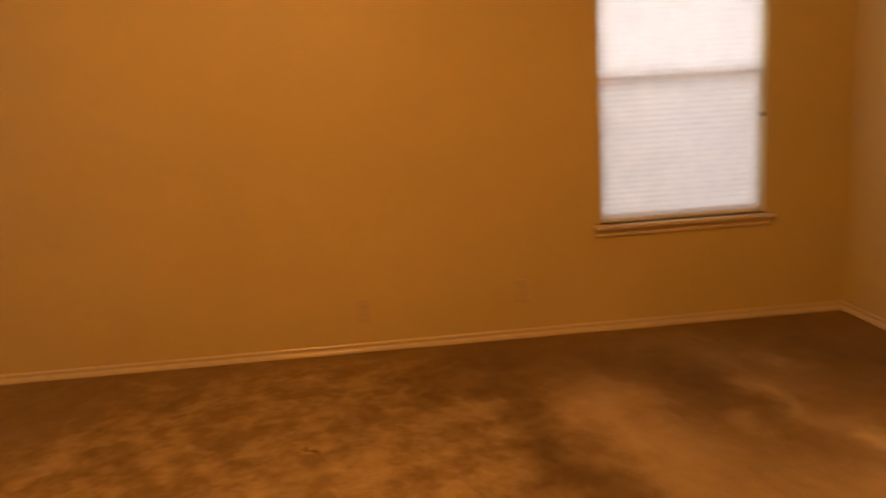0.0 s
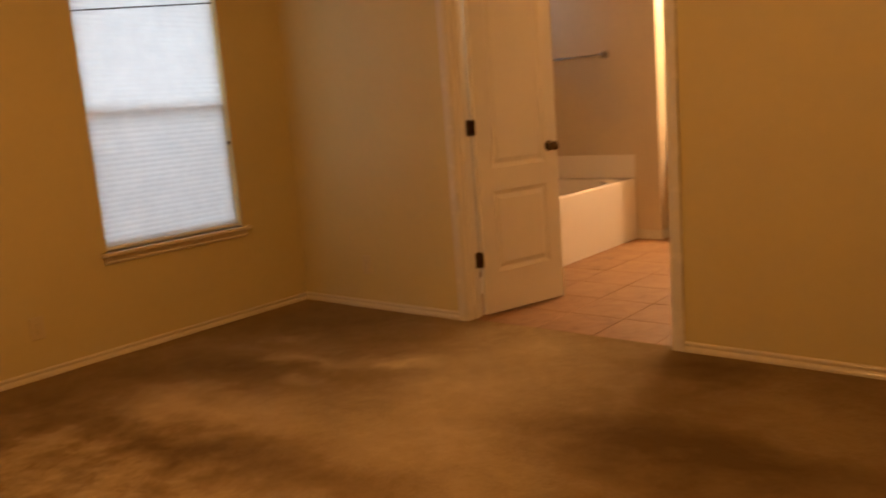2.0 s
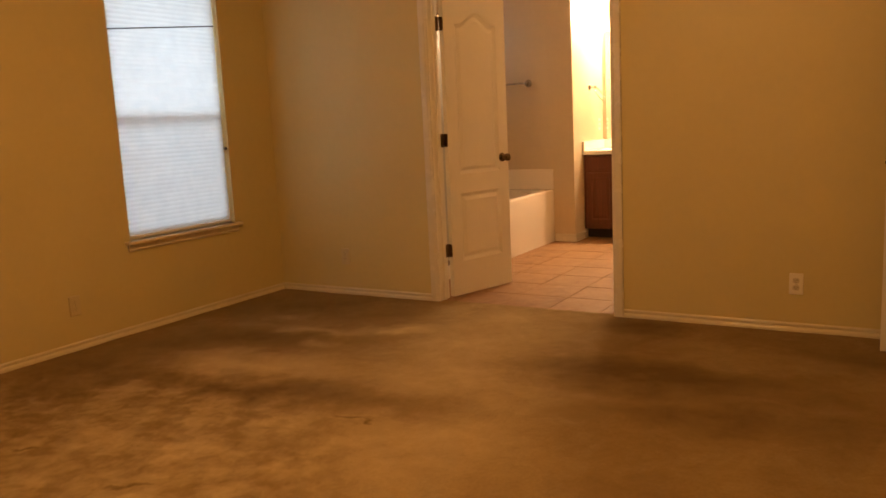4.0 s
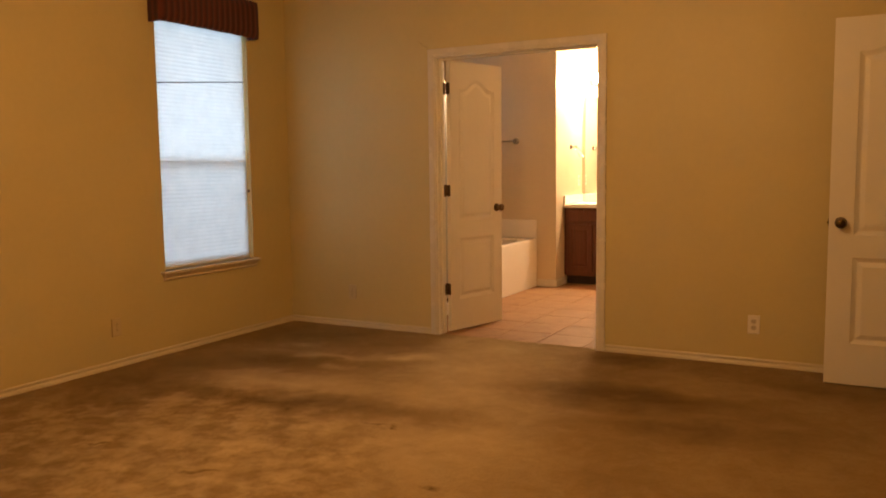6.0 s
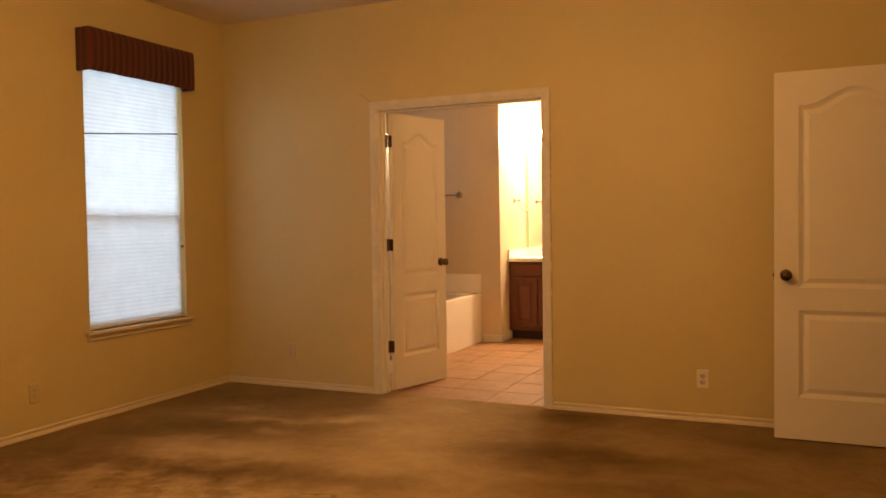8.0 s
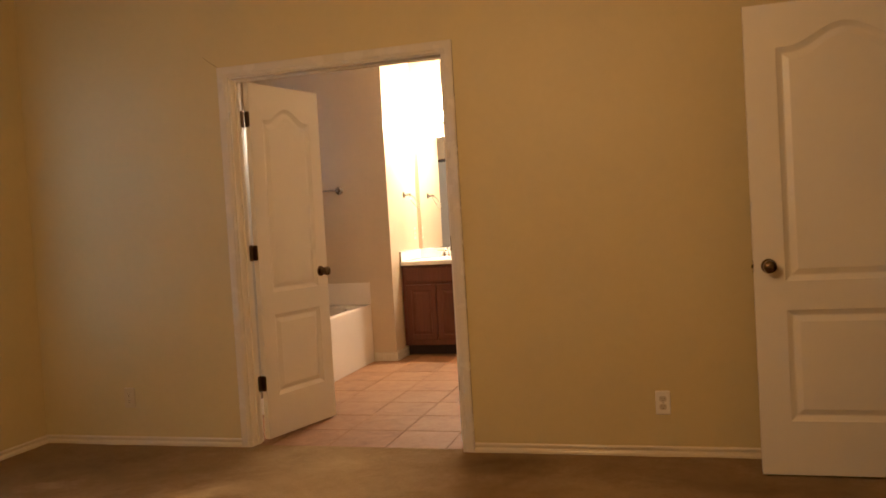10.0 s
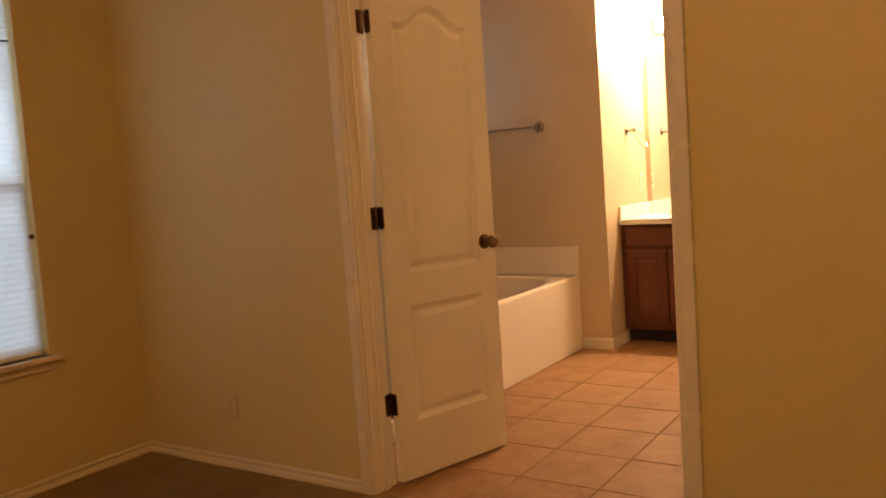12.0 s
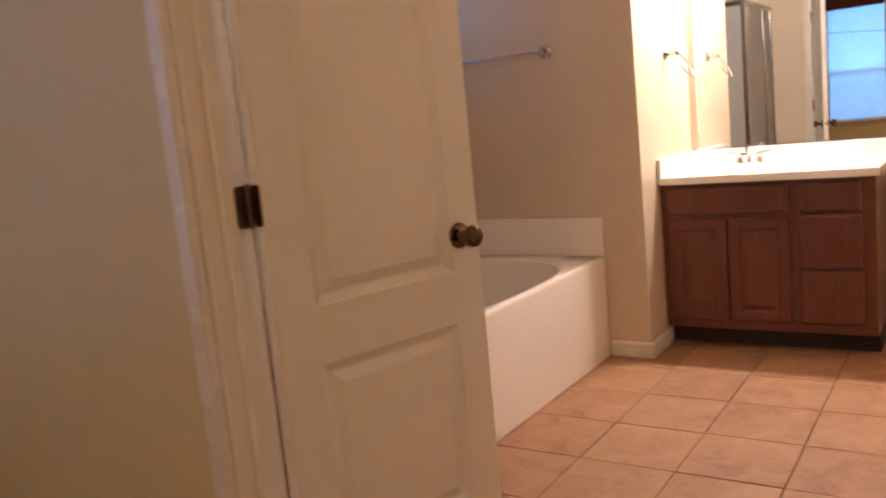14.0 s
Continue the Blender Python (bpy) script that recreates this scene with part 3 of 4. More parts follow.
def make_leaf(m, w, h, panels, knob_z, label, hinge_zs=(), mirror=1, angle=0.0, sag=0.0, group=""):
    """A leaf whose hinge pin is the origin of m. mirror -1 hinges it on the other side. Hinge flaps for the jamb stay at the closed angle."""
    th = 0.035
    door = thing("door", m @ pose(0, 0, 0, 0, 0, angle), label, "door", group)
    bm = leaf_slab(w, h, panels, th)
    for v in bm.verts:
        v.co = (mirror * (v.co.x + 0.0040 + sag * v.co.z), v.co.y - 0.0060, v.co.z + 0.012)
    part("slab", bm, DOOR, door)
    kx = mirror * (w - 0.057)
    for y, r in ((-0.0060 - th, 90), (-0.0060, -90)):
        part("knob", lathe(KNOB, 28, m=pose(kx, y, knob_z, r, 0, 0)), BRASS, door, "aged brass round door knob", smooth=True)
    bm = plate(bmesh.new(), 0.025, 0.057, 0.006, 0.0012, pose(mirror * (w + 0.0055), -0.0060 - th / 2, knob_z, 90, 0, 90 * mirror))
    box(bm, (mirror * (w + 0.0060) - 0.006, -0.0060 - th / 2 - 0.006, knob_z - 0.008), (mirror * (w + 0.0060) + 0.009, -0.0060 - th / 2 + 0.006, knob_z + 0.008), 0.002)
    part("latch", bm, BRASS, door, "brass latch plate on the edge")
    for z in hinge_zs:
        hg = part("hinge", lathe([(0.004, z - 0.047), (0.0065, z - 0.0455), (0.0065, z + 0.0455), (0.004, z + 0.047)], 14), BRONZE, door, "dark bronze butt hinge with round corners", smooth=True)
        fl = plate(bmesh.new(), 0.036, 0.089, 0.012, 0.0018, pose(mirror * (0.0038 + sag * z), -0.020, z, 90, 0, -90 * mirror))
        part("door_flap", fl, BRONZE, hg)
        turn = pose(0, 0, 0, 0, 0, -angle)
        fl = plate(bmesh.new(), 0.036, 0.089, 0.012, 0.0018, turn @ pose(-mirror * 0.0008, -0.020, z, 90, 0, 90 * mirror))
        for k in (-0.028, 0.0, 0.028):
            lathe([(0.0042, 0), (0.003, 0.0012)], 10, fl, turn @ pose(mirror * 0.0012, -0.020 + 0.006 * math.cos(k * 100), z + k, 90, 0, 90 * mirror))
        part("jamb_flap", fl, BRONZE, hg)
    return door


LEAF_PANELS = [(0.098, 0.504, 0.235, 0.705, 0), (0.098, 0.504, 0.835, 1.835, 0.075)]
ZS = (0.331, 1.083, 1.845)
make_leaf(pose(JL + 0.001, TH + 0.0050, 0), 0.596, 2.038, LEAF_PANELS, 0.936, "cream two-panel arched door leaf, standing open into the bathroom", ZS, 1, LEAF_ANGLE, 0.0042, group="double door leaves")
make_leaf(pose(JR - 0.001, TH + 0.0050, 0), 0.596, 2.038, LEAF_PANELS, 0.936, "cream two-panel arched door leaf, standing wide open into the bathroom", ZS, -1, -94, group="double door leaves")
ENTRY_PANELS = [(0.135, 0.672, 0.235, 0.720, 0), (0.135, 0.672, 0.845, 1.845, 0.085)]
make_leaf(pose(EAST - 0.012, -0.237, 0), 0.798, 2.032, ENTRY_PANELS, 0.925, "cream two-panel arched bedroom door, folded open before the wall", (0.331, 1.083, 1.845), -1, 0.0)


# ---- windows ----
def make_window(name, m, w, h, label, cover=True):
    """A single-hung window; x runs across it, z up, +y into the room; its inner wall face at y 0."""
    win = thing(name, m, label, "window", kind="structure")
    y0, y1 = -0.125, -0.060
    bm = bmesh.new()
    for a, c in (((0, y0, 0), (0.014, y1, h)), ((w - 0.014, y0, 0), (w, y1, h)), ((0.014, y0, 0), (w - 0.014, y1, 0.020)), ((0.014, y0, h - 0.020), (w - 0.014, y1, h))):
        box(bm, a, c, 0.003)
    part("window_frame", bm, VINYL, win)
    mid = h * 0.424
    for nm, za, zb, ya in (("upper_sash", mid - 0.015, h - 0.020, -0.115), ("lower_sash", 0.020, mid + 0.015, -0.088)):
        bm = bmesh.new()
        for a, c in (((0.014, ya, za), (0.030, ya + 0.024, zb)), ((w - 0.030, ya, za), (w - 0.014, ya + 0.024, zb)), ((0.030, ya, za), (w - 0.030, ya + 0.024, za + 0.030)), ((0.030, ya, zb - 0.030), (w - 0.030, ya + 0.024, zb))):
            box(bm, a, c, 0.002)
        sash = part(nm, bm, VINYL, win)
        p = part("pane", boxed((0.028, ya + 0.010, za + 0.028), (w - 0.028, ya + 0.014, zb - 0.028)), GLASS, sash, "clear glass pane")
        p.visible_shadow = False
    part("sash_lock", boxed((w / 2 - 0.025, -0.086, mid + 0.015), (w / 2 + 0.025, -0.070, mid + 0.025), 0.003), VINYL, win)
    part("insect_screen", boxed((0.016, -0.1235, 0.022), (w - 0.016, -0.1225, mid)), SCREEN, win, "dark insect screen over the lower sash")
    if cover:
        bm = bmesh.new()
        box(bm, (-0.042, -0.058, -0.024), (w + 0.042, 0.042, 0.0), 0.006)
        part("sill", bm, SILL_PAINT, win, "tan painted wooden stool")
        bm = strip([(0, 0), (0.010, 0), (0.015, 0.010), (0.011, 0.018), (0.017, 0.030), (0.017, 0.042), (0, 0.042)], (-0.022, 0.0, -0.066), (w + 0.022, 0.0, -0.066), (0, 1, 0))
        part("apron", bm, SILL_PAINT, win, smooth=True, angle=40)
    return win


def make_shade(m, w, h, group):
    """A cellular shade hung inside the opening."""
    sh = thing("pleated_blind", m, "white pleated cellular shade, drawn down and lit by daylight", "blind", group)
    part("headrail", boxed((0.004, -0.056, h - 0.045), (w - 0.004, -0.020, h - 0.001), 0.004), VINYL, sh)
    bm = bmesh.new()
    n, top, low = 60, h - 0.045, 0.020
    rows = []
    for i in range(2 * n + 1):
        z = top + (low - top) * i / (2 * n)
        y = -0.040 + (0.0014 if i % 2 else -0.0014)
        rows.append([bm.verts.new((x, y, z)) for x in (0.006, w * 0.5, w - 0.008)])
    for a, c in zip(rows, rows[1:]):
        for i in range(2):
            bm.faces.new((a[i], a[i + 1], c[i + 1], c[i]))
    part("pleats", bm, SHADE, sh)
    part("bottom_rail", boxed((0.006, -0.052, 0.001), (w - 0.008, -0.030, 0.022), 0.004), VINYL, sh)
    zl, zr = 1.851 - 0.575, 1.927 - 0.575
    part("cord", tube([(0.006, -0.034, zr), (w - 0.006, -0.034, zl)], 0.0042, 8), DARK, sh, "thin dark cord across the cloth")
    bm = lathe([(0.006, 0), (0.006, 0.006), (0.011, 0.010), (0.011, 0.018), (0.004, 0.021)], 14, m=pose(CLEAT, -0.030, 0.52, -90, 0, 0))
    part("cleat", bm, BRONZE, sh, "small dark cord cleat", smooth=True)
    return sh


def make_valance(m, w, h, d, group):
    """An upholstered box valance: a padded front with soft edges and gathers."""
    va = thing("window_valance", m, "rust and brown striped fabric box valance over the window", "valance", group)
    bm = bmesh.new()
    nx, nz = 96, 10
    grid = []
    for k in range(nz + 1):
        v = k / nz
        row = []
        for i in range(nx + 1):
            u = i / nx
            x = w * u
            e = min(u, 1 - u) * w
            soft = 0.022 * (1 - math.exp(-e / 0.012)) * (1 - abs(2 * v - 1) ** 6 * 0.6)
            fold = 0.0016 * math.sin(2 * math.pi * 18 * u + 0.9 * math.sin(9 * u)) * (0.5 + 0.5 * math.sin(3 * v + 1))
            sag = 0.0006 * math.sin(2 * math.pi * 4 * u)
            row.append(bm.verts.new((x, d - 0.022 + soft + fold, h * v + (sag if k == 0 else 0))))
        grid.append(row)
    for k in range(nz):
        for i in range(nx):
            bm.faces.new((grid[k][i], grid[k][i + 1], grid[k + 1][i + 1], grid[k + 1][i]))
    part("front", bm, FABRIC, va, smooth=True, angle=60)
    part("side", boxed((0, 0, 0), (0.018, d - 0.02, h), 0.006), FABRIC, va)
    part("side", boxed((w - 0.018, 0, 0), (w, d - 0.02, h), 0.006), FABRIC, va)
    part("top_board", boxed((0.018, 0, h - 0.02), (w - 0.018, d - 0.02, h)), FABRIC, va)
    return va


CLEAT = 0.012
w_m = Matrix.Translation((0, WIN[1], WIN[2])) @ pose(0, 0, 0, 0, 0, -90)       # x runs to -y, y to +x
make_window("window_1", w_m, WIN[1] - WIN[0], WIN[3] - WIN[2], "white single-hung window with a cream sill")
shade_1 = make_shade(w_m, WIN[1] - WIN[0], WIN[3] - WIN[2], "window shades")
make_valance(Matrix.Translation((0, -0.432, 2.238)) @ pose(0, 0, 0, 0, 0, -90), 0.970, 0.272, 0.125, "window valances")
s_m = pose(SWIN[0], SOUTH, SWIN[2])
make_window("window_2", s_m, SWIN[1] - SWIN[0], SWIN[3] - SWIN[2], "white single-hung window with a cream sill")
make_shade(s_m, SWIN[1] - SWIN[0], SWIN[3] - SWIN[2], "window shades")
make_valance(pose(SWIN[0] - 0.09, SOUTH, 2.36), 1.10, 0.272, 0.125, "window valances")
b_m = Matrix.Translation((0, BWIN[1], BWIN[2])) @ pose(0, 0, 0, 0, 0, -90)
bath_win = thing("window_3", b_m, "fixed frosted bathroom window over the tub", "window", kind="structure")
bw, bh = BWIN[1] - BWIN[0], BWIN[3] - BWIN[2]
bm = bmesh.new()
for a, c in (((0, -0.11, 0), (0.04, -0.06, bh)), ((bw - 0.04, -0.11, 0), (bw, -0.06, bh)), ((0.04, -0.11, 0), (bw - 0.04, -0.06, 0.04)), ((0.04, -0.11, bh - 0.04), (bw - 0.04, -0.06, bh))):
    box(bm, a, c, 0.003)
part("window_frame", bm, VINYL, bath_win)
pane = part("pane", boxed((0.038, -0.09, 0.038), (bw - 0.038, -0.084, bh - 0.038)), FROSTED, bath_win, "frosted glass pane")
pane.visible_shadow = False


# ---- outlets ----
def make_outlet(m, mat, label, group="wall outlets"):
    """A duplex outlet; +z of m points off the wall, y up."""
    ou = thing("wall_outlet", m, label, "outlet", group)
    pts = plate_outline(0.070, 0.116, 0.006)
    bm = bmesh.new()
    rings = []
    for k, z in ((1.0, 0.0), (1.0, 0.003), (0.94, 0.006)):
        rings.append([bm.verts.new((x * k, y * k, z)) for x, y in pts])
    n = len(pts)
    for a, c in zip(rings, rings[1:]):
        for i in range(n):
            bm.faces.new((a[i], a[(i + 1) % n], c[(i + 1) % n], c[i]))
    bm.faces.new(rings[-1])
    bm.faces.new(rings[0][::-1])
    if mat is PAINTED_PLATE:                     # a thick plate over a shallow box
        for v in bm.verts:
            v.co.z = v.co.z * 1.2 + (0.003 if v.co.z > 0 else 0)
    face_z = 0.0102 if mat is PAINTED_PLATE else 0.006
    part("cover_plate", bm, mat, ou, smooth=True)
    for y in (0.0195, -0.0195):
        face = part("socket", plate(bmesh.new(), 0.034, 0.028, 0.010, 0.0022, pose(0, y, face_z)), SOCKET_PLASTIC if mat is PLATE else mat, ou)
        bm = bmesh.new()
        box(bm, (-0.0075, y - 0.001, face_z + 0.002), (-0.0055, y + 0.007, face_z + 0.0026))
        box(bm, (0.0055, y, face_z + 0.002), (0.0075, y + 0.007, face_z + 0.0026))
        lathe([(0.0024, 0), (0.0024, 0.0006)], 10, bm, pose(0, y - 0.007, face_z + 0.002))
        part("slots", bm, DARK, face)
    part("screw", lathe([(0.003, face_z), (0.0025, face_z + 0.0015)], 10), CHROME, ou, smooth=True)
    return ou


make_outlet(pose(3.630, 0, 0.262, 90, 0, 0), PLATE, "cream duplex outlet on the tan wall above the baseboard")
make_outlet(pose(0.612, 0, 0.278, 90, 0, 0), PAINTED_PLATE, "tan painted-over outlet on the wall beside the doorway")
make_outlet(pose(0, -2.615, 0.225, 90, 0, 90), PAINTED_PLATE, "tan painted-over outlet low on the window wall")
make_outlet(pose(0, -1.779, 0.262, 90, 0, 90), PAINTED_PLATE, "tan painted-over outlet on the wall below the window")
make_outlet(pose(NICHE_X, 3.36, 1.10, 90, 0, 90), PLATE, "cream outlet above the vanity's side splash")

# ---- ceiling lamp of the bedroom ----
cl = thing("ceiling_lamp", pose(ROOM_LAMP[0], ROOM_LAMP[1], CEIL), "round ceiling lamp with a bronze canopy and bare warm bulb", "ceiling lamp")
part("canopy", lathe([(0.075, -0.03), (0.08, -0.012), (0.08, 0.0)], 28), BRONZE, cl, smooth=True)
part("stem", lathe([(0.012, -0.40), (0.012, -0.03)], 14), BRONZE, cl, smooth=True)


# ---- bathroom: tub ----
def make_tub():
    tub = thing("bathtub", pose(0, 1.10, 0), "white acrylic garden tub with an oval basin and flat apron", "bathtub")
    x1, ln, z1 = 1.122, NICHE_Y - 1.10, 0.505
    bm = bmesh.new()
    cx, cy, a, c, n = 0.585, 0.785, 0.502, 0.655, 72

    def ring(ka, kb, z, p=2.9):
        out = []
        for i in range(n):
            th = 2 * math.pi * i / n
            co, si = math.cos(th), math.sin(th)
            out.append(bm.verts.new((cx + ka * abs(co) ** (2 / p) * (1 if co > 0 else -1), cy + kb * abs(si) ** (2 / p) * (1 if si > 0 else -1), z)))
        return out

    def rim(inset, z):
        """Points of the rectangular outline in the directions of the ring's points."""
        out = []
        for i in range(n):
            th = 2 * math.pi * i / n
            co, si = math.cos(th), math.sin(th)
            sx = ((x1 - inset - cx) if co > 0 else (cx - 0.002 - inset)) / max(abs(co), 1e-6)
            sy = ((ln - 0.002 - inset - cy) if si > 0 else (cy - 0.002 - inset)) / max(abs(si), 1e-6)
            s = min(sx, sy)
            out.append(bm.verts.new((cx + co * s, cy + si * s, z)))
        return out

    rings = [rim(0.0, 0.0), rim(0.0, z1 - 0.02), rim(0.003, z1 - 0.008), rim(0.012, z1), ring(a + 0.012, c + 0.012, z1 + 0.001), ring(a, c, z1 - 0.008),
             ring(a - 0.03, c - 0.035, z1 - 0.16), ring(a - 0.07, c - 0.10, z1 - 0.36), ring(a - 0.13, c - 0.19, z1 - 0.42)]
    for lo, hi in zip(rings, rings[1:]):
        for i in range(n):
            bm.faces.new((lo[i], lo[(i + 1) % n], hi[(i + 1) % n], hi[i]))
    bm.faces.new(rings[-1])
    part("shell", bm, ACRYLIC, tub, smooth=True, angle=40)
    part("air_button", lathe([(0.014, 0), (0.014, 0.006), (0.010, 0.011), (0.004, 0.012)], 18, m=pose(0.985, ln - 0.075, z1)), CHROME, tub, "small chrome air button on the rim", smooth=True)
    return tub


make_tub()
sur = thing("tub_surround", pose(0, 0, 0), "glossy white splash panels round the tub", "surround", kind="structure")
part("panel", boxed((0.014, NICHE_Y - 0.012, 0.5055), (1.124, NICHE_Y - 0.001, 0.700), 0.004), ACRYLIC, sur)
part("panel", boxed((0.001, 1.10, 0.5055), (0.013, NICHE_Y - 0.001, 0.700), 0.004), ACRYLIC, sur)

# towel bar on the wall at the tub's foot
bar = thing("towel_bar", pose(0.30, NICHE_Y, 1.523), "polished nickel towel bar with round rosettes", "towel bar")
ROSE = [(0.029, 0), (0.029, 0.005), (0.024, 0.010), (0.017, 0.012), (0.012, 0.020), (0.011, 0.040), (0.014, 0.048), (0.016, 0.058), (0.013, 0.068), (0.005, 0.071)]
for x in (0.0, 0.588):
    part("rosette", lathe([(r * 1.25, h) for r, h in ROSE], 24, m=pose(x, 0, 0, 90, 0, 0)), SATIN, bar, smooth=True)
part("rod", tube([(0.0, -0.056, 0), (0.588, -0.056, 0)], 0.0085, 16), SATIN, bar, smooth=True)

# towel ring above the vanity's side splash
tr = thing("towel_ring", pose(NICHE_X, 3.095, 1.462), "polished nickel towel ring hanging from a round rosette", "towel ring")
part("rosette", lathe(ROSE, 24, m=pose(0, 0, 0, 90, 0, 90)), SATIN, tr, smooth=True)
part("ring", tube([(0.098 - 0.040 * math.sin(a), 0.012 + 0.074 * math.cos(a), -0.064 + 0.066 * math.sin(a)) for a in (2 * math.pi * i / 40 for i in range(40))], 0.0042, 10, True), CHROME, tr, smooth=True)


# ---- bathroom: shower ----
def make_shower():
    sh = thing("shower_enclosure", pose(0, 0, 0), "obscure glass shower enclosure framed in dull nickel posts", "shower")
    y0, y1, x1, zt = TH + 0.002, 1.085, 1.06, 1.98
    part("base", boxed((0.002, y0, 0), (x1 + 0.02, y1, 0.11), 0.012), ACRYLIC, sh, "white shower base")
    for x, y in ((x1, y1 - 0.02), (x1, 0.42), (x1, y0 + 0.016), (0.018, y1 - 0.02)):
        part("post", boxed((x - 0.016, y - 0.016, 0.11), (x + 0.016, y + 0.016, zt), 0.003), NICKEL, sh)
    for z in (0.11, zt - 0.038):
        part("rail", boxed((x1 - 0.014, y0 + 0.032, z), (x1 + 0.014, 0.404, z + 0.038), 0.003), NICKEL, sh)
        part("rail", boxed((x1 - 0.014, 0.436, z), (x1 + 0.014, y1 - 0.036, z + 0.038), 0.003), NICKEL, sh)
        part("rail", boxed((0.034, y1 - 0.034, z), (x1 - 0.016, y1 - 0.006, z + 0.038), 0.003), NICKEL, sh)
    for a, c in (((x1 - 0.003, y0 + 0.032, 0.148), (x1 + 0.003, 0.404, zt - 0.038)), ((x1 - 0.003, 0.436, 0.148), (x1 + 0.003, y1 - 0.036, zt - 0.038)), ((0.034, y1 - 0.023, 0.148), (x1 - 0.016, y1 - 0.017, zt - 0.038))):
        part("glass_panel", boxed(a, c), OBSCURE, sh, "obscure grey shower glass").visible_shadow = False
    # panels out of view, coloured dark so the door's hinge gap stays dim
    part("wall_panel", boxed((0.001, y0, 0.111), (0.014, y1 - 0.04, 1.96), 0.003), SHOWER_DIM, sh, "unseen shower wall panel, beige darkened in place of shade")
    part("wall_panel", boxed((0.015, y0, 0.111), (x1 - 0.02, y0 + 0.013, 1.96), 0.003), SHOWER_DIM, sh, "unseen shower wall panel, beige darkened in place of shade")
    return sh


make_shower()


# ---- bathroom: vanity ----
def raised_panel(x0, x1, z0, z1, y, thick, rail):
    """A cabinet front with a moulded frame and raised field, facing -y; rail 0 gives a plain slab with an eased edge."""
    bm = bmesh.new()
    rings = []
    steps = [(0, thick), (0, 0.004), (0.004, 0.0)]
    if rail:
        steps += [(rail, 0.0), (rail + 0.005, 0.006), (rail + 0.014, 0.007), (rail + 0.036, 0.0015)]
    else:
        steps += [(0.012, -0.0015)]
    for d, dy in steps:
        rings.append([bm.verts.new((x, y + dy, z)) for x, z in ((x0 + d, z0 + d), (x1 - d, z0 + d), (x1 - d, z1 - d), (x0 + d, z1 - d))])
    for a, c in zip(rings, rings[1:]):
        for i in range(4):
            bm.faces.new((a[i], a[(i + 1) % 4], c[(i + 1) % 4], c[i]))
    bm.faces.new(rings[0][::-1])
    bm.faces.new(rings[-1])
    return bm


VX0, VX1, VF = NICHE_X + 0.004, 2.292, 2.905
cab = thing("vanity_cabinet", pose(0, 0, 0), "red-brown stained wooden vanity with two doors and three drawers", "cabinet")
part("body", boxed((VX0, VF, 0.095), (VX1, BACK - 0.004, 0.819), 0.002), WOOD, cab)
# the recess's shade is painted on as a near-black colour
part("toe_kick", boxed((VX0, VF + 0.085, 0.0), (VX1, BACK - 0.004, 0.0945)), TOE_SHADE, cab, "toe board with the recess's shade put into its near-black colour")
part("false_front", raised_panel(1.372, 1.936, 0.668, 0.800, VF - 0.019, 0.018, 0), WOOD, cab)
for x0, x1 in ((1.372, 1.650), (1.660, 1.936)):
    part("cabinet_door", raised_panel(x0, x1, 0.142, 0.642, VF - 0.019, 0.018, 0.048), WOOD, cab)
for z0, z1 in ((0.668, 0.800), (0.405, 0.652), (0.142, 0.390)):
    part("drawer_front", raised_panel(1.974, 2.238, z0, z1, VF - 0.019, 0.018, 0), WOOD, cab)


def counter_top():
    """A slab with a moulded oval bowl."""
    bm = bmesh.new()
    x0, x1, y0, y1, zt, zb = VX0 - 0.002, 2.312, 2.868, BACK - 0.002, 0.858, 0.820
    cx, cy, n = 1.668, 3.145, 64
    outs, bowls = [], []
    for inset, z in ((0, zb), (0, zt - 0.008), (0.002, zt - 0.003), (0.008, zt)):
        row = []
        for i in range(n):
            th = 2 * math.pi * i / n
            co, si = math.cos(th), math.sin(th)
            sx = ((x1 - inset - cx) if co > 0 else (cx - x0 - inset)) / max(abs(co), 1e-6)
            sy = ((y1 - inset - cy) if si > 0 else (cy - y0 - inset)) / max(abs(si), 1e-6)
            s = min(sx, sy)
            row.append(bm.verts.new((cx + co * s, cy + si * s, z)))
        outs.append(row)
    for k, z in ((1.08, zt), (1.02, zt - 0.003), (0.97, zt - 0.012), (0.85, zt - 0.07), (0.55, zt - 0.13), (0.12, zt - 0.145)):
        bowls.append([bm.verts.new((cx + 0.235 * k * math.cos(2 * math.pi * i / n), cy - 0.03 + 0.170 * k * math.sin(2 * math.pi * i / n), z)) for i in range(n)])
    rings = outs + bowls
    for lo, hi in zip(rings, rings[1:]):
        for i in range(n):
            bm.faces.new((lo[i], lo[(i + 1) % n], hi[(i + 1) % n], hi[i]))
    bm.faces.new(rings[-1])
    return bm


ct = thing("vanity_countertop", pose(0, 0, 0), "white cultured marble countertop with an integral oval basin", "countertop")
part("top", counter_top(), MARBLE, ct, smooth=True, angle=35)
part("backsplash", boxed((VX0 + 0.018, BACK - 0.020, 0.8585), (2.312, BACK - 0.002, 0.945), 0.004), MARBLE, ct)
part("side_splash", boxed((VX0 - 0.002, 2.872, 0.8585), (VX0 + 0.017, BACK - 0.002, 0.945), 0.004), MARBLE, ct)
part("drain", lathe([(0.022, 0.716), (0.022, 0.719), (0.012, 0.7205)], 20, m=Matrix.Translation((1.668, 3.115, 0))), CHROME, ct, "chrome basin drain", smooth=True)

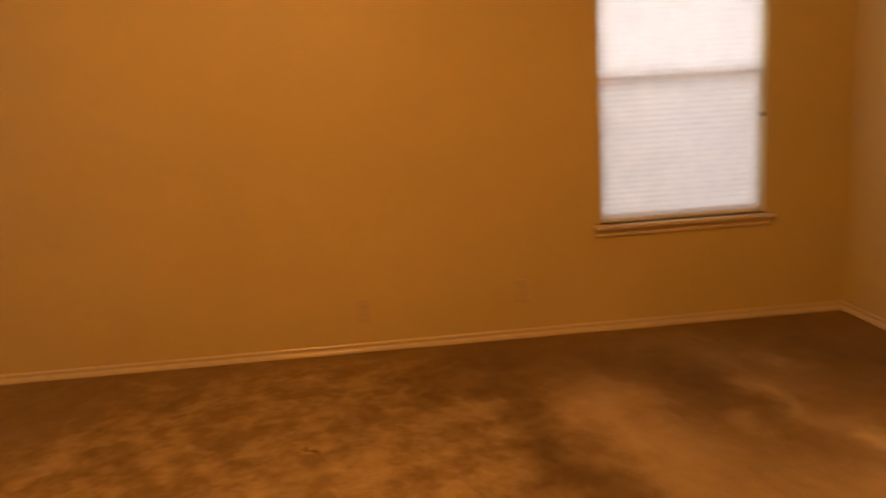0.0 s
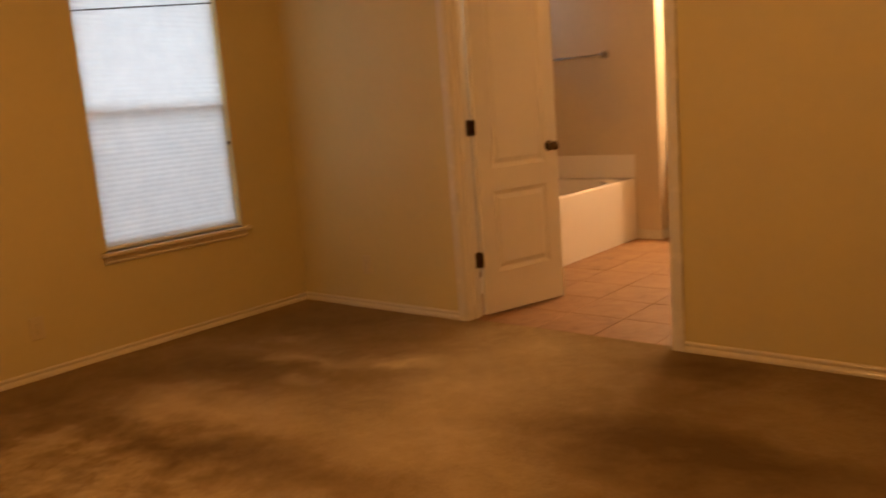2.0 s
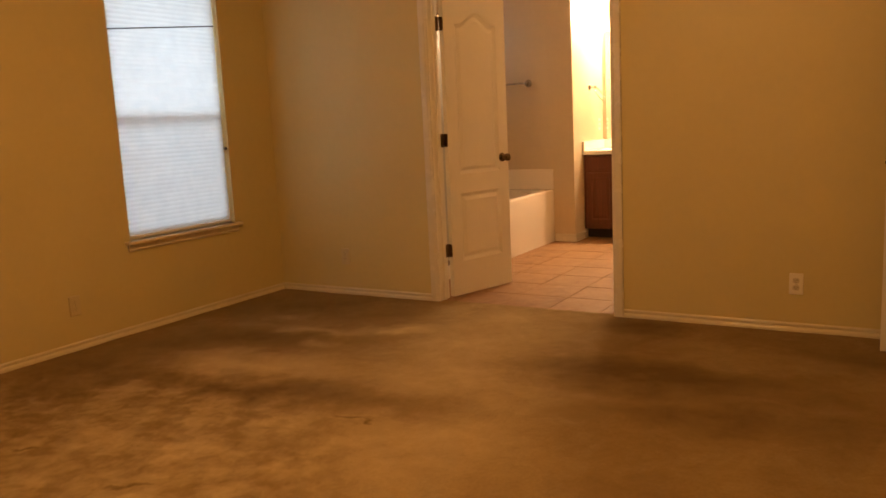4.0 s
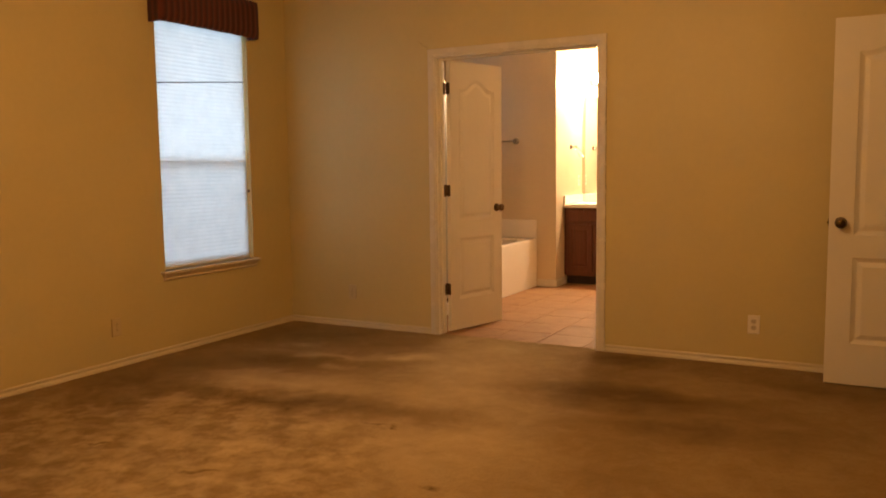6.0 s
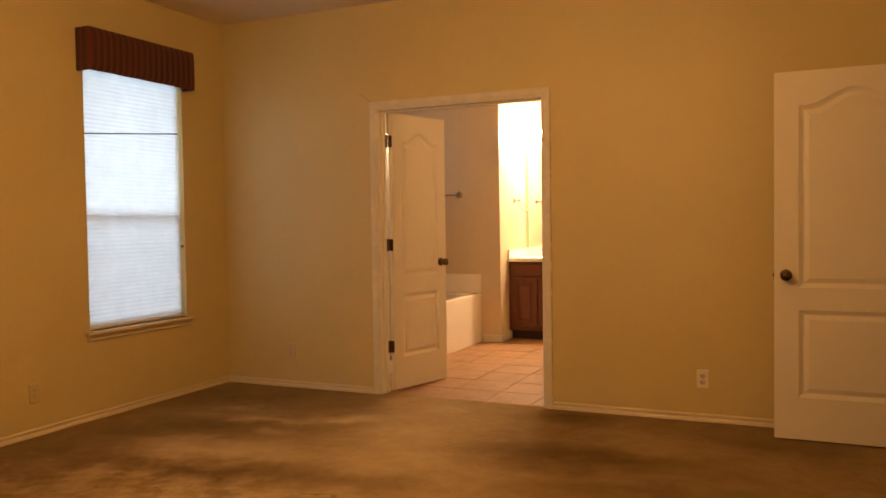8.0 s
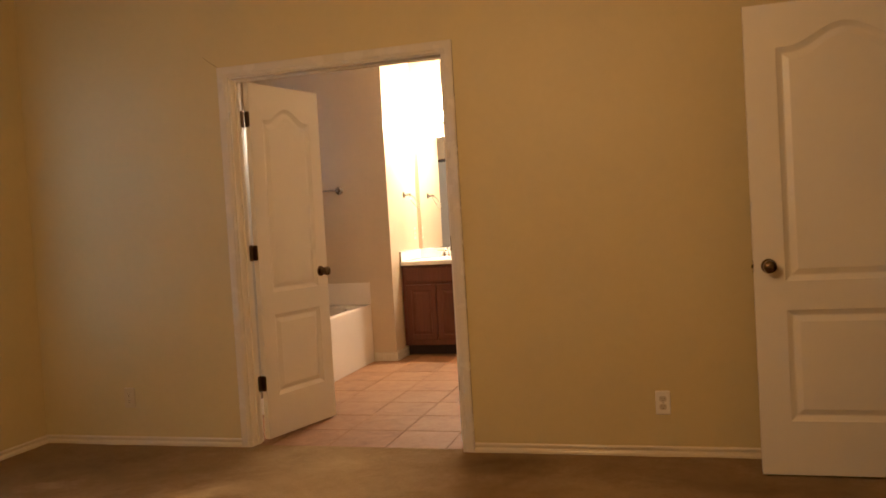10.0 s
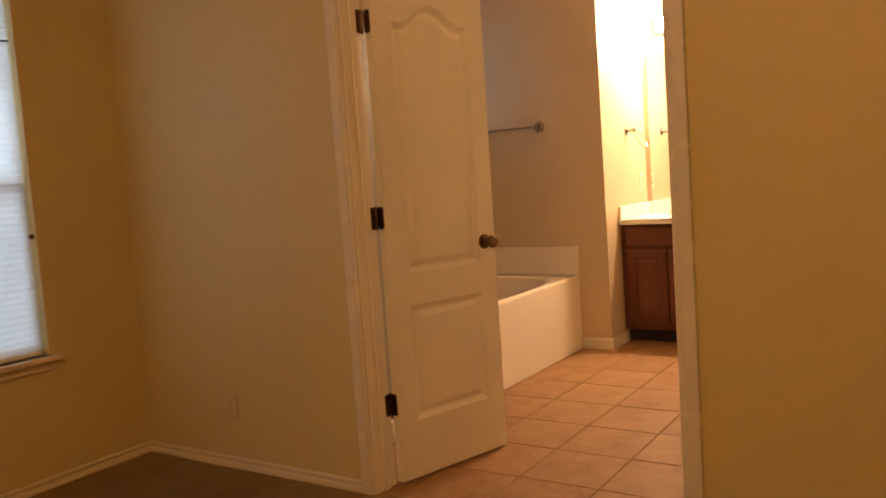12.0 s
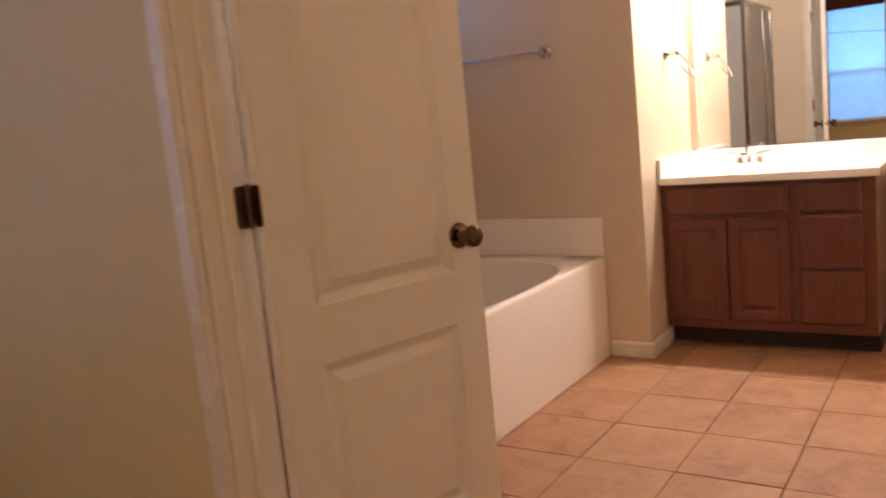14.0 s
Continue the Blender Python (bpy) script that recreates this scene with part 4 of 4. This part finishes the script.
fc = thing("faucet", pose(1.668, 3.345, 0.8585), "chrome two-handle basin faucet on the countertop", "faucet")
bm = plate(bmesh.new(), 0.165, 0.05, 0.024, 0.014, pose(0, 0, 0))
part("base_plate", bm, CHROME, fc, smooth=True)
part("spout", tube([(0, 0, 0.014), (0, -0.003, 0.05), (0, -0.018, 0.075), (0, -0.05, 0.088), (0, -0.088, 0.082), (0, -0.108, 0.066)], 0.0125, 14), CHROME, fc, smooth=True)
part("lift_rod", tube([(0, 0.018, 0.014), (0, 0.018, 0.07)], 0.003, 8), CHROME, fc, smooth=True)
for x, s in ((-0.051, -1), (0.051, 1)):
    hd = part("handle", lathe([(0.025, 0.012), (0.025, 0.020), (0.020, 0.032), (0.016, 0.048), (0.019, 0.056), (0.018, 0.064), (0.008, 0.070)], 20, m=Matrix.Translation((x, 0, 0))), CHROME, fc, smooth=True)
    part("lever", tube([(x, 0, 0.060), (x + s * 0.030, -0.006, 0.068), (x + s * 0.062, -0.014, 0.072)], 0.0068, 10), CHROME, hd, smooth=True)

mir = thing("vanity_mirror", pose(1.374, BACK, 0, 0, 0, -0.34), "large frameless wall mirror above the backsplash", "mirror")
part("glass", boxed((0, -0.008, 0.950), (0.938, -0.002, 2.012), 0.0015), MIRROR, mir)
part("channel", boxed((0, -0.011, 0.9455), (0.938, -0.0082, 0.956)), CHROME, mir, "thin chrome bottom channel")

vl = thing("vanity_light", pose(1.84, BACK, 2.20), "white enamelled vanity light bar with four glowing globe bulbs", "wall lamp")
part("bar", boxed((-0.38, -0.05, -0.055), (0.38, -0.002, 0.055), 0.008), VINYL, vl)
for i in range(4):
    x = -0.285 + 0.19 * i
    so = part("socket", lathe([(0.024, 0), (0.024, 0.012), (0.018, 0.020)], 18, m=pose(x, -0.05, 0, 90, 0, 0)), CHROME, vl, smooth=True)
    part("globe_bulb", lathe([(0.012, 0.015), (0.03, 0.03), (0.044, 0.05), (0.0475, 0.068), (0.044, 0.086), (0.03, 0.106), (0.012, 0.115)], 20, m=pose(x, -0.05, 0, 90, 0, 0)), BULB, so, "glowing warm globe bulb", smooth=True)

# floor tiles
PITCH, ROW, GX, GY, GAP = 0.343, 0.354, 1.479, 1.803, 0.0040


def tile_mesh(w, d):
    bm = bmesh.new()
    rings = []
    for inset, z in ((0, -0.0038), (0, -0.002), (0.0025, 0.0)):
        rings.append([bm.verts.new((x, y, z)) for x, y in ((-w / 2 + inset, -d / 2 + inset), (w / 2 - inset, -d / 2 + inset), (w / 2 - inset, d / 2 - inset), (-w / 2 + inset, d / 2 - inset))])
    for a, c in zip(rings, rings[1:]):
        for i in range(4):
            bm.faces.new((a[i], a[(i + 1) % 4], c[(i + 1) % 4], c[i]))
    bm.faces.new(rings[-1])
    return mesh("floor_tile", bm, TILE)


tiles = {}
for i in range(-5, 9):
    for j in range(-6, 6):
        x0, x1 = max(0.003, GX + i * PITCH + GAP / 2), min(BATH_E - 0.003, GX + (i + 1) * PITCH - GAP / 2)
        y0, y1 = max(0.042, GY + j * ROW + GAP / 2), min(BACK - 0.003, GY + (j + 1) * ROW - GAP / 2)
        if x1 - x0 < 0.02 or y1 - y0 < 0.02 or (x1 < 1.1 and y0 > 0.14) or (x1 < NICHE_X and y0 > NICHE_Y):
            continue
        key = (round(x1 - x0, 3), round(y1 - y0, 3))
        if key not in tiles:
            tiles[key] = tile_mesh(*key)
        ob = new("floor_tile", tiles[key])
        ob.parent = floor_bath
        ob.location = ((x0 + x1) / 2, (y0 + y1) / 2, 0.0006 * math.sin(3.1 * i + 1.7 * j))
